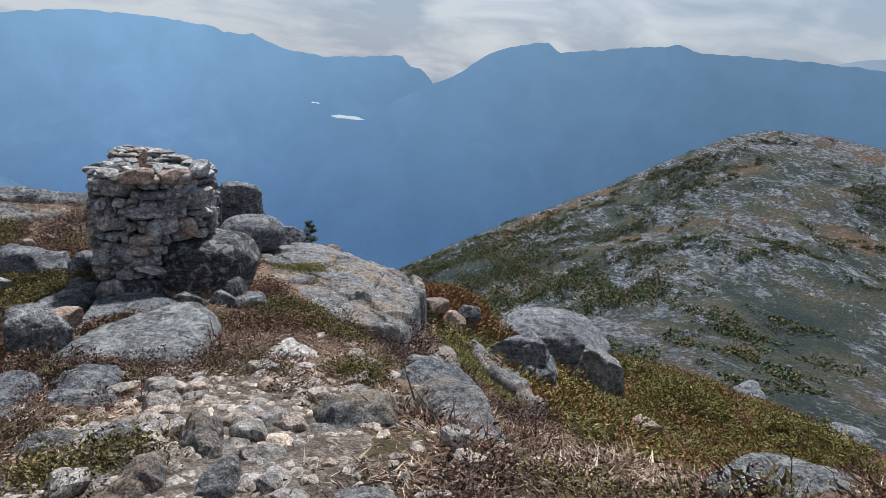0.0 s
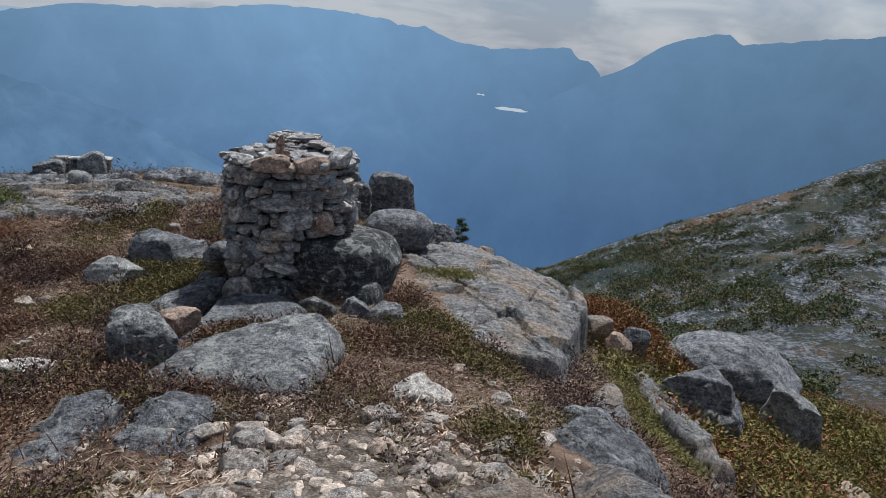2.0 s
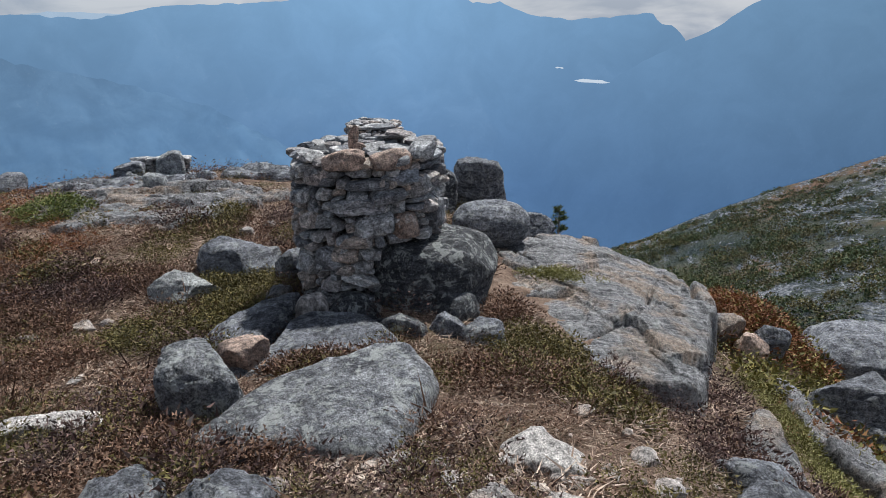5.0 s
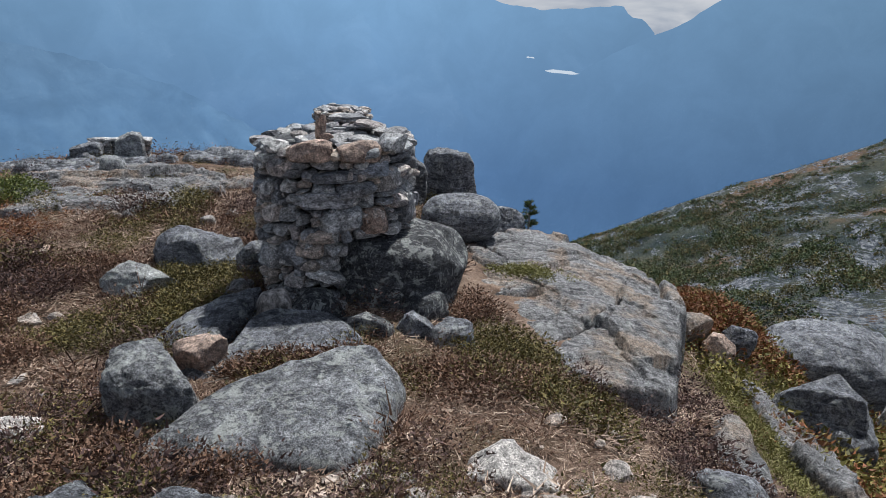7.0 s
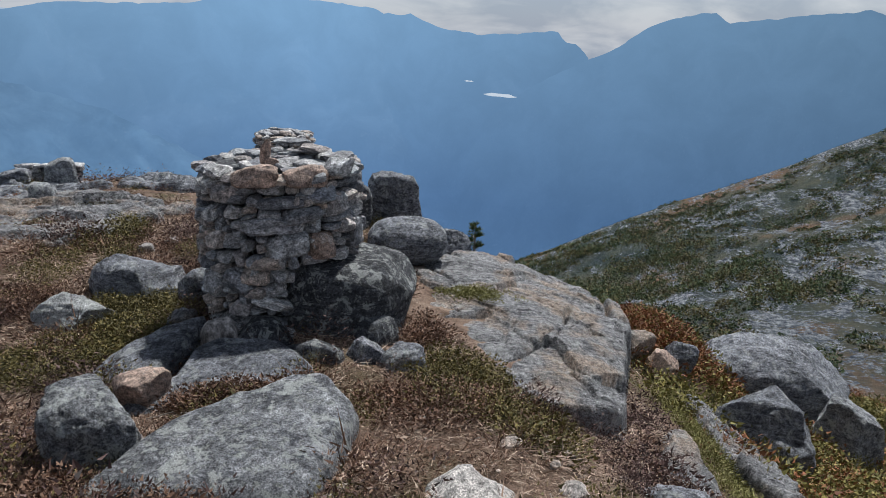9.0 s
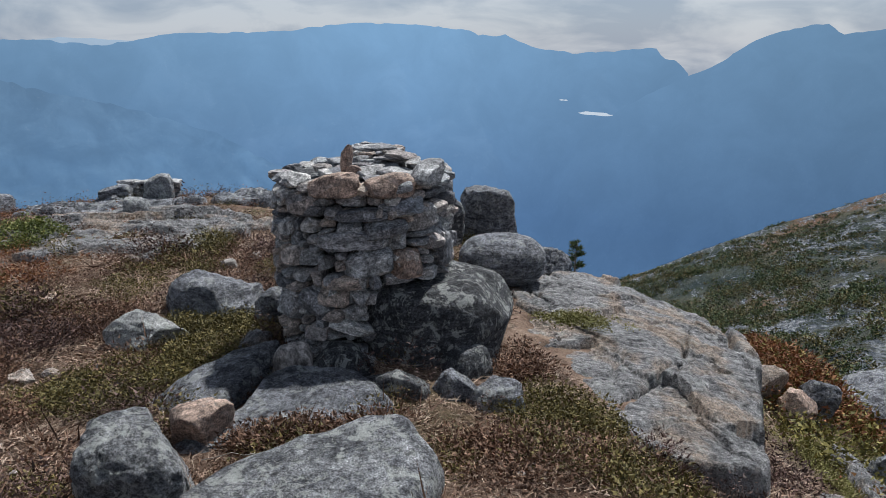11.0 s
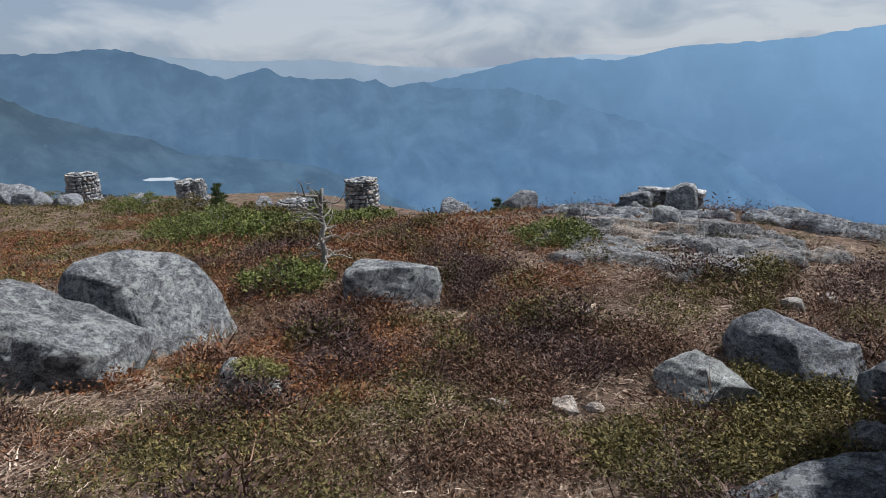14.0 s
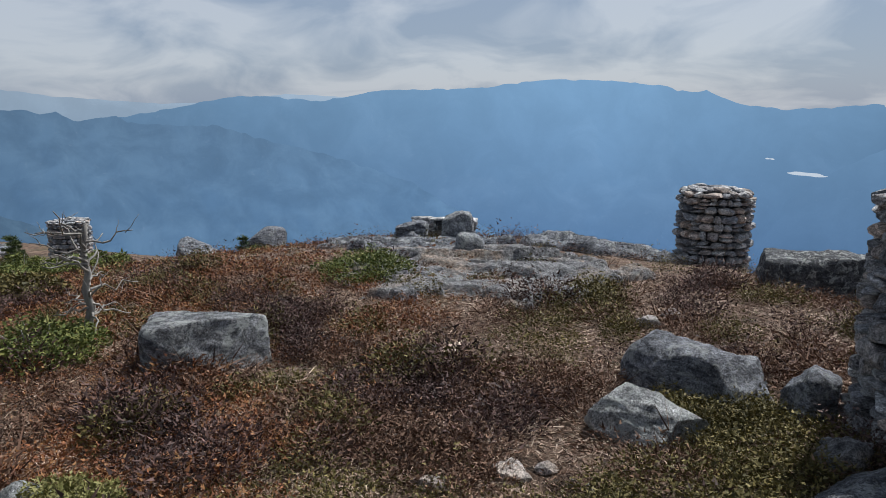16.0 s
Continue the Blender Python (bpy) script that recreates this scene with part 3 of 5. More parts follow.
def slab_top(x, y):
    return -0.02 - 0.06 * max(0, y + 0.3) - (0.34 + 0.22 * smooth(1.0, -0.8, y)) * sp(x - 2.25, 4) + 0.15 * sp(-1.0 - y, 4) + 0.03 * sp(1.6 - x, 3)


outcrop("broad pale grey bedrock slab, cracked, with rusty patches", 2.2, 1.0, 1.75, 2.8, 0, slab_top, GNEISS_PALE, 3, 0.02, 4.0, 0.05,
        ((1.25, 2.9, 1.55, 1.7, 0.02, 0.14), (1.55, 1.7, 1.4, 0.3, 0.025, 0.1), (1.5, 1.75, 2.7, 1.6, 0.018, 0.07), (1.75, -0.3, 2.55, 0.75, 0.03, 0.16), (1.4, 2.5, 2.4, 2.8, 0.02, 0.04), (2.55, 0.75, 3.3, 2.6, 0.025, 0.1), (3.25, 1.0, 3.62, 2.5, 0.035, 0.2), (2.1, -0.4, 2.45, -1.3, 0.025, 0.08)),
        ragged=0.07, edge=0.08, plates=0.09, terrace=0.03, run=0.8, dip=0.9, corners=SLAB)
# ledges of the back ridge
outcrop("stepped pale bedrock ledges on the heath", -3.75, 4.35, 1.75, 1.75, -12, lambda x, y: knoll_height(x, y) + 0.05 + 0.05 * smooth(3.2, 3.4, y + 0.1 * fbm(x, y)) + 0.06 * smooth(4.0, 4.2, y + 0.15 * x + 0.5 + 0.15 * fbm(x, y, 3)), GNEISS_PALE, 11, 0.028, 2.2, 0.04, ((-5, 3.5, -2.6, 4.2, 0.05, 0.08), (-5, 4.6, -2.5, 4.9, 0.04, 0.07)), ragged=0.45, edge=0.2, terrace=0.12, run=1.0, dip=0.35, plates=0.08)
outcrop("low flat pale bedrock in the heath", -4.25, 1.75, 0.75, 0.3, 15, lambda x, y: knoll_height(x, y) + 0.07, GNEISS_PALE, 14, 0.03, 2.2, 0.05, ragged=0.45, edge=0.3)
outcrop("rounded bedrock hump on the ridge", -5.6, 7.8, 1.9, 1.1, 8, lambda x, y: knoll_height(x, y) + 0.08, GNEISS, 17, 0.05, 2.4, 0.1, ragged=0.35, edge=0.3, terrace=0.16, run=0.6, dip=0.2)
outcrop("grey bedrock crest along the ridge", -2.6, 8.3, 1.5, 0.9, 0, lambda x, y: knoll_height(x, y) + 0.18, GNEISS, 19, 0.05, 2.4, 0.1, ragged=0.35, edge=0.35, terrace=0.16, run=0.6)
outcrop("low bedrock rib crossing the heath", -10.5, 9.5, 2.6, 0.9, -18, lambda x, y: knoll_height(x, y) + 0.12, GNEISS_PALE, 23, 0.07, 2.3, 0.08, ragged=0.4, edge=0.35)
# the rib of rock below the slab, running down towards the walker
outcrop("long pale rib of rock beside the drop", 4.15, -0.25, 0.4, 1.95, -10, lambda x, y: knoll_height(x, y) + 0.24 + 0.12 * noise.noise((x * 2, y * 2, 1)), GNEISS_PALE, 27, 0.028, 2.6, 0.07, ragged=0.3, edge=0.4)

# stones by their plans
field_stone("foliated grey rock hump in the path", ((0.74, -4.6), (0.95, -4.2), (1.36, -3.92), (1.52, -4.3), (1.42, -4.8), (1.15, -4.95), (0.83, -4.8)), 0.17, GNEISS_PALE, 31, (-0.05, 0.05), 0.55, strata=0.05, rough=0.06)
field_stone("low foliated rock hump at the edge of the path", ((1.5, -4.2), (1.8, -3.78), (2.05, -4.3), (1.97, -5.0), (1.75, -5.6), (1.62, -5.2), (1.5, -4.7)), 0.16, GNEISS_PALE, 33, (-0.15, 0.1), 0.55, strata=0.06, rough=0.06)
field_stone("worn bedrock breaking through the path", ((0.45, -5.6), (0.75, -5.38), (1.1, -5.45), (1.15, -5.75), (0.8, -5.95), (0.5, -5.85)), 0.06, GNEISS_PALE, 35, crisp=0.9, strata=0.04)
field_stone("flat pale grey slab of stone lying in the heath", ((-1.02, -2.6), (-0.62, -1.95), (0.1, -1.4), (0.36, -1.42), (0.48, -1.8), (0.34, -2.35), (0.2, -2.66), (-0.3, -2.58)), 0.17, BOULDER_GREY, 4, (-0.01, 0.08), 0.26, rough=0.03, facets=2)
field_stone("broad flat grey rock under the cairn", ((-1.25, -1.55), (-1.05, -1.15), (-0.9, -0.75), (-0.6, -0.4), (-0.1, -0.45), (0.18, -0.85), (0.04, -1.2), (-0.5, -1.22), (-0.95, -1.5)), 0.11, GNEISS, 9, (0.0, 0.08), 0.3, rough=0.035, facets=3)
field_stone("long grey rock in the heath beside the cairn", ((-1.62, -0.72), (-1.3, -0.95), (-0.95, -0.95), (-0.72, -0.25), (-0.7, 0.1), (-1.05, 0.0), (-1.38, -0.4)), 0.17, GNEISS, 12, (0.12, 0.1), 0.5, rough=0.04, facets=4)
boulder("rounded grey boulder with a warm patch", -1.0, -1.93, 0.5, 0.62, 0.43, 18, 7, BOULDER_GREY, sub=6, cuts=4, boxy=0.3, rough=0.05, slope=0.2, bury=0.12, wedge=0.15)
field_stone("tilted gneiss rock with a shaded face at the path's edge", ((1.46, -3.75), (1.55, -3.3), (1.8, -2.95), (2.2, -2.58), (2.62, -2.65), (2.75, -3.0), (2.25, -3.65), (1.7, -3.95)), 0.1, GNEISS, 46, (-0.36, 0.05), 0.35, rough=0.05, strata=0.04, facets=5)
field_stone("pale pinkish rock face leaning over the path's edge", ((2.5, -1.75), (2.65, -1.1), (3.05, -0.55), (3.35, -0.35), (3.3, -1.0), (3.0, -1.95), (2.75, -2.2)), 0.2, GNEISS_PALE, 47, (-0.4, -0.1), 0.45, rough=0.06, strata=0.04, facets=6)
field_stone("low grey rock split from the path's edge", ((2.0, -2.55), (2.15, -2.1), (2.45, -2.0), (2.65, -2.35), (2.45, -2.62), (2.2, -2.68)), 0.2, GNEISS, 48, (-0.4, 0), 0.45, rough=0.05, strata=0.04)
field_stone("rugged grey rock in dry heather", ((-0.7, -3.8), (-0.74, -3.2), (-0.55, -2.82), (-0.22, -3.05), (-0.1, -3.5), (-0.35, -3.9)), 0.05, GNEISS, 50, (0.0, 0.0), 0.4, rough=0.09, strata=0.07, facets=6)
field_stone("rugged dark rock in dry heather", ((-1.25, -3.7), (-1.25, -3.2), (-0.95, -2.85), (-0.73, -3.1), (-0.72, -3.8), (-0.95, -3.98)), 0.04, GNEISS, 52, (0.06, 0.0), 0.4, rough=0.09, strata=0.07, facets=6)
field_stone("pointed grey rock in the gravel", ((0.12, -4.75), (0.22, -4.58), (0.36, -4.72), (0.4, -5.0), (0.25, -5.02), (0.14, -4.9)), 0.12, GNEISS_PALE, 54, (0, 0.2), 0.5, rough=0.09, strata=0.06, bury=0.08)
field_stone("low broken rock in the gravel", ((-0.72, -4.5), (-0.5, -4.28), (-0.34, -4.35), (-0.32, -4.6), (-0.55, -4.66)), 0.09, GNEISS_PALE, 55, crisp=0.5, rough=0.09, strata=0.06, bury=0.08)
field_stone("pale ridged rock in the gravel", ((-0.33, -4.5), (-0.2, -4.36), (0.02, -4.42), (-0.02, -4.6), (-0.2, -4.68)), 0.1, GNEISS_PALE, 57, crisp=0.5, rough=0.09, strata=0.06, bury=0.08)
field_stone("pale block set in the path", ((-0.18, -5.3), (-0.05, -5.05), (0.1, -5.08), (0.08, -5.3), (-0.08, -5.45)), 0.1, GNEISS_PALE, 59, (0.2, 0.2), 0.4, rough=0.06, bury=0.08)
field_stone("pale angular stone set in the path", ((0.17, -5.35), (0.25, -5.15), (0.42, -5.15), (0.4, -5.4), (0.25, -5.48)), 0.08, GNEISS_PALE, 61, (0.1, 0.2), 0.4, rough=0.06, bury=0.08)
field_stone("long pale stone at the path's end", ((-0.14, -3.52), (0.0, -3.45), (0.25, -3.66), (0.22, -3.76), (0.0, -3.66)), 0.09, GRAVEL, 63, crisp=0.4, rough=0.05, bury=0.06)
field_stone("white broken stone on the path", ((0.74, -2.72), (0.8, -2.52), (1.0, -2.5), (1.25, -2.56), (1.25, -2.86), (1.05, -2.92)), 0.11, WHITE_STONE, 43, (0, 0.05), 0.28, rough=0.04, facets=2, bury=0.1)

boulder("small brownish rock beside a rounded boulder", -0.92, -1.25, 0.34, 0.3, 0.24, 30, 13, PINK_STONE, cuts=6)
field_stone("grey gneiss boulder sunk in heather", ((-2.15, 1.3), (-1.95, 0.95), (-1.5, 0.72), (-1.15, 0.95), (-1.1, 1.35), (-1.5, 1.6), (-1.95, 1.6)), 0.33, GNEISS, 15, (-0.02, 0.1), 0.62, rough=0.05, facets=5)
field_stone("low mossy rock in the heath", ((-4.95, -1.25), (-4.75, -1.0), (-4.45, -0.95), (-4.1, -1.3), (-4.2, -1.45), (-4.6, -1.42)), 0.17, LIGHT_ROCK, 73, (-0.12, 0.0), 0.6, rough=0.04)
boulder("tall dark angular block behind the cairn", 1.12, 5.4, 0.8, 0.8, 0.98, 20, 38, GNEISS, cuts=4, boxy=0.8, taper=0.12)
boulder("smooth round dark boulder resting on bedrock", 1.13, 2.75, 0.98, 0.85, 0.56, 5, 40, GNEISS, sub=6, cuts=0, boxy=0.12, rough=0.015, lift=-0.03, bury=0.02)
# the dark stones below carry the boulder's shade in their rock colour
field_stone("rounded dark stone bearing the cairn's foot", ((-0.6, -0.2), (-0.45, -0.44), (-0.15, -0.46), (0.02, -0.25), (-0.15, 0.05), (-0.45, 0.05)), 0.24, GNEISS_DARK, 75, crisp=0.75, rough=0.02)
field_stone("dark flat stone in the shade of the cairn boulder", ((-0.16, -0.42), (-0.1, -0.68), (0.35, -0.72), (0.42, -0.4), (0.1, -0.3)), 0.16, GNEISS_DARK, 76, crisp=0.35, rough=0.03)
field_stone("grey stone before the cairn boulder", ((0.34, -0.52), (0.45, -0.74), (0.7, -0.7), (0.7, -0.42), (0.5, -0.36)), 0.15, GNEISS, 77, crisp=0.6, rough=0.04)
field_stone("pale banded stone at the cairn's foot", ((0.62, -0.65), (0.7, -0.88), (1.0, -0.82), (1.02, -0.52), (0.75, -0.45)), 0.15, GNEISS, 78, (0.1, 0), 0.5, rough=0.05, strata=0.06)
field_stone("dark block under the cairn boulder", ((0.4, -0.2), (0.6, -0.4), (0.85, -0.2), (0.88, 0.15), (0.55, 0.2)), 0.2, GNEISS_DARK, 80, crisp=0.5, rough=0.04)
field_stone("thin pale flat stone at the cairn's foot", ((-0.85, -0.2), (-0.7, -0.38), (-0.45, -0.34), (-0.42, -0.18), (-0.65, -0.1)), 0.27, GRAVEL, 82, crisp=0.3, rough=0.03, bury=0.0)
boulder("low pale rock among green crowberry", -1.95, 0.42, 0.66, 0.5, 0.26, -20, 18, LIGHT_ROCK, cuts=9, boxy=0.3, slope=0.3)
boulder("squared grey granite block on the heath", -5.2, 1.0, 0.92, 0.55, 0.4, 32, 21, BOULDER_GREY, cuts=4, boxy=0.8, rough=0.03)
boulder("huge pale lichened boulder beside another", -5.95, -2.05, 1.5, 1.2, 0.85, 44, 25, BOULDER_GREY, cuts=6, boxy=0.6, rough=0.04, sub=6, slope=0.42)
field_stone("huge pointed boulder with a dark split face", ((-6.55, -1.75), (-6.65, -0.95), (-6.4, -0.45), (-5.9, -0.25), (-5.55, -0.8), (-5.65, -1.2), (-6.1, -1.65), (-6.4, -1.9)), 0.62, BOULDER_GREY, 28, (-0.5, -0.05), 0.24, rough=0.025, facets=2, planes=((168, 16, 0.62), (75, 46, 0.8)))
boulder("upright rounded grey stone on the ledge", -4.15, 5.35, 0.42, 0.36, 0.42, 5, 30, BOULDER_GREY, cuts=3, boxy=0.25, lift=0.02)
boulder("squared grey block on the far edge", -12.6, 14.9, 1.2, 0.9, 0.6, 10, 32, GNEISS, cuts=9, boxy=0.8, sub=4, lift=0.55, bury=1.4)
boulder("dark wedge of rock on the far edge", -13.6, 13.0, 1.75, 1.3, 0.5, -10, 34, GNEISS, cuts=12, boxy=0.6, sub=4, strata=0.05, wedge=0.3, slope=0.35, lift=0.55, bury=1.4)
boulder("thin flat rock at the back of the slab", 1.75, 3.7, 0.7, 0.5, 0.3, 15, 41, GNEISS, cuts=7, lift=0.15)
boulder("pale long stone lying in the heather", -1.8, -2.25, 0.62, 0.22, 0.13, 18, 56, WHITE_STONE, cuts=7)
boulder("great rounded grey boulder below the slab", 7.85, 4.7, 2.85, 2.1, 1.4, -15, 58, GNEISS, cuts=5, boxy=0.3, rough=0.04, sub=6, lift=-0.12, bury=0.5)
boulder("dark wedge boulder leaning into the gully", 4.95, 0.95, 1.15, 1.5, 1.0, 30, 60, GNEISS, cuts=9, boxy=0.5, sub=6, lift=-0.3)
boulder("grey boulder with pale lichen on the slope", 7.75, 2.75, 1.25, 1.0, 1.1, 10, 62, BOULDER_GREY, cuts=9, boxy=0.35, sub=6, lift=-0.1)
boulder("small grey stone on the rim", 4.55, 2.05, 0.4, 0.36, 0.38, 0, 64, GNEISS, cuts=7, lift=0.12)
boulder("small pinkish stone on the rim", 4.22, 1.85, 0.4, 0.34, 0.28, 20, 65, PINK_STONE, cuts=7, lift=0.1)
boulder("pale stone at the rim of the slab", 4.0, 2.2, 0.5, 0.4, 0.3, 20, 66, GNEISS_PALE, cuts=7, lift=0.1)
boulder("broad pale boulder at the path's side", 2.7, -6.15, 0.75, 0.6, 0.16, 12, 67, BOULDER_GREY, cuts=3, boxy=0.2, rough=0.04, lift=-0.1)
boulder("white rounded stone in the heather", 3.4, -5.3, 0.4, 0.34, 0.34, 0, 69, GNEISS_PALE, cuts=7, lift=-0.08)
boulder("small tan stone on the grassy slope", 7.15, 0.45, 0.7, 0.5, 0.26, 0, 71, PINK_STONE, cuts=7)
boulder("broad flat-topped rock with a shaded side", 0.0, 5.0, 1.5, 0.9, 0.55, 0, 79, GNEISS_DARK, cuts=5, boxy=0.7)
boulder("grey rock in crowberry beside the cairn", -1.0, 0.85, 0.36, 0.34, 0.28, 20, 81, GNEISS, cuts=7)
boulder("pale stone against the cairn's foot", -1.0, 0.2, 0.26, 0.25, 0.18, 10, 83, GNEISS_PALE, cuts=8)
boulder("rough rock on the gully's side", 13.4, 4.4, 1.2, 1.0, 0.5, 25, 85, GNEISS, cuts=8, sub=4)
boulder("grey rock on the grassy slope", 14.2, 2.2, 1.4, 0.9, 0.4, -10, 87, GNEISS, cuts=8, sub=4)
boulder("grey rock lower on the grassy slope", 14.6, 0.8, 1.5, 1.0, 0.7, 30, 89, GNEISS, cuts=8, sub=4)

for k, (x, y, w, h) in enumerate(((-37.5, 9.2, 2.2, 0.9), (-35.2, 9.0, 1.6, 0.6), (-33.8, 9.8, 1.3, 0.5), (-39.5, 8.2, 2.6, 1.1), (-31.0, 11.8, 1.2, 0.5), (-23.8, 13.2, 1.0, 0.5))):
    boulder("grey weathered rock on the far heath", x, y, w, w * 0.8, h, 25 * k, 120 + k, GNEISS, sub=4, cuts=8)

# ---- loose stones and gravel of the path ----
stone_meshes = [rock_mesh("loose_stone", 1, rng_d, rng_h, 200 + k, GRAVEL, cuts=13, boxy=0.6, sub=3, rough=0.05, bury=0.25, flat=True) for k, (rng_d, rng_h) in enumerate(((0.7, 0.3), (0.8, 0.36), (0.6, 0.26), (0.9, 0.34), (0.75, 0.42), (0.55, 0.24)))]
rnd = random.Random(5)


def in_gravel(x, y):
    """How stony the trodden patch is."""
    return math.exp(-(((x - 0.55 - 0.12 * (y + 4)) / 0.85) ** 2 + ((y + 4.35) / 1.25) ** 2)) + 0.8 * math.exp(-(((x + 0.2) / 0.9) ** 2 + ((y + 5.4) / 0.5) ** 2))


nx, verts = 110, []
for j in range(nx + 1):
    for i in range(nx + 1):
        x, y = -1.9 + 4.8 * i / nx, -7.3 + 5.4 * j / nx
        k = in_gravel(x, y) + 0.22 * fbm(x * 2.2, y * 2.2, 40, 4)
        verts.append((x, y, knoll_height(x, y) - 0.05 + 0.065 * smooth(0.32, 0.6, k)))
tagged(new("path", mesh_of("path", verts, grid_faces(nx + 1, nx + 1), DUST)), "trodden pale gravel path worn through the heath", "path", kind="structure")

made = 0
while made < 270:
    x, y = rnd.uniform(-1.5, 2.6), rnd.uniform(-7.0, -2.2)
    if rnd.random() > in_gravel(x, y) + 0.015:
        continue
    ob = new("loose_stone", stone_meshes[made % 6])
    size = 0.05 + 0.2 * rnd.random() ** 2.0
    ob.matrix_world = pose(x, y, knoll_height(x, y), rnd.uniform(-12, 12), rnd.uniform(-12, 12), rnd.uniform(0, 360)) @ Matrix.Diagonal((size, size, size, 1))
    tagged(ob, "pale broken stone lying on the path", "stone", "loose stones of the path")
    made += 1
verts, faces = [], []
small_p, small_f = sphere(1)
for k in range(9000):
    x, y = rnd.uniform(-1.9, 2.9), rnd.uniform(-7.4, -1.6)
    if rnd.random() > in_gravel(x, y) + 0.03:
        continue
    size = 0.008 + 0.045 * rnd.random() ** 2
    m = pose(x, y, knoll_height(x, y) + size * 0.2, 0, 0, rnd.uniform(0, 360))
    n0 = len(verts)
    for v in small_p:
        verts.append(tuple(m @ Vector((v[0] * size * rnd.uniform(0.8, 1.3), v[1] * size * 0.8, v[2] * size * 0.5))))
    faces += [tuple(n0 + i for i in f) for f in small_f]
tagged(new("gravel", mesh_of("gravel", verts, faces, GRAVEL, True)), "pale crushed gravel on the trodden path", "gravel", kind="stuff")
for x, y, w, mat in ((-3.0, -0.4, 0.2, 0), (-2.62, -0.2, 0.19, 3), (-2.45, -0.12, 0.12, 1), (-2.1, -1.35, 0.14, 2), (1.6, -1.9, 0.14, 2), (1.35, -2.05, 0.16, 5), (1.5, -1.65, 0.1, 0), (1.75, -2.0, 0.12, 4), (0.3, -2.6, 0.1, 5), (-0.05, -2.75, 0.08, 3), (1.25, -1.2, 0.09, 1), (-5.0, 0.9, 0.16, 3), (-1.7, 2.9, 0.2, 1), (-1.9, 2.5, 0.22, 4), (-3.4, 1.6, 0.22, 2)):
    ob = new("loose_stone", stone_meshes[mat])
    ob.matrix_world = pose(x, y, knoll_height(x, y) + 0.01, 0, 0, 40 * mat) @ Matrix.Diagonal((w, w, w, 1))
    tagged(ob, "pale loose stone lying in the heather", "stone", "loose stones in the heather")


# ---- cairns ----
block_meshes = [rock_mesh("stone", 1, 0.9, 1, 300 + k, CAIRN_STONE, cuts=9, boxy=0.68, sub=3, rough=0.016, bury=0.0, flat=True) for k in range(16)]
far_meshes = [rock_mesh("stone", 1, 0.9, 1, 360 + k, CAIRN_STONE, cuts=8, boxy=0.65, sub=2, rough=0.035, bury=0.0, flat=True) for k in range(10)]
pink_meshes = [rock_mesh("stone", 1, 0.9, 1, 330 + k, PINK_STONE, cuts=9, boxy=0.6, sub=3, flat=True, rough=0.035, bury=0.0) for k in range(3)]


def part_stone(parent, mesh, x, y, z, w, d, h, rz, rx=0.0, ry=0.0):
    ob = new("stone", mesh)
    ob.parent = parent
    ob.matrix_basis = pose(x, y, z, rx, ry, rz) @ Matrix.Diagonal((w, d, h, 1))
    return ob


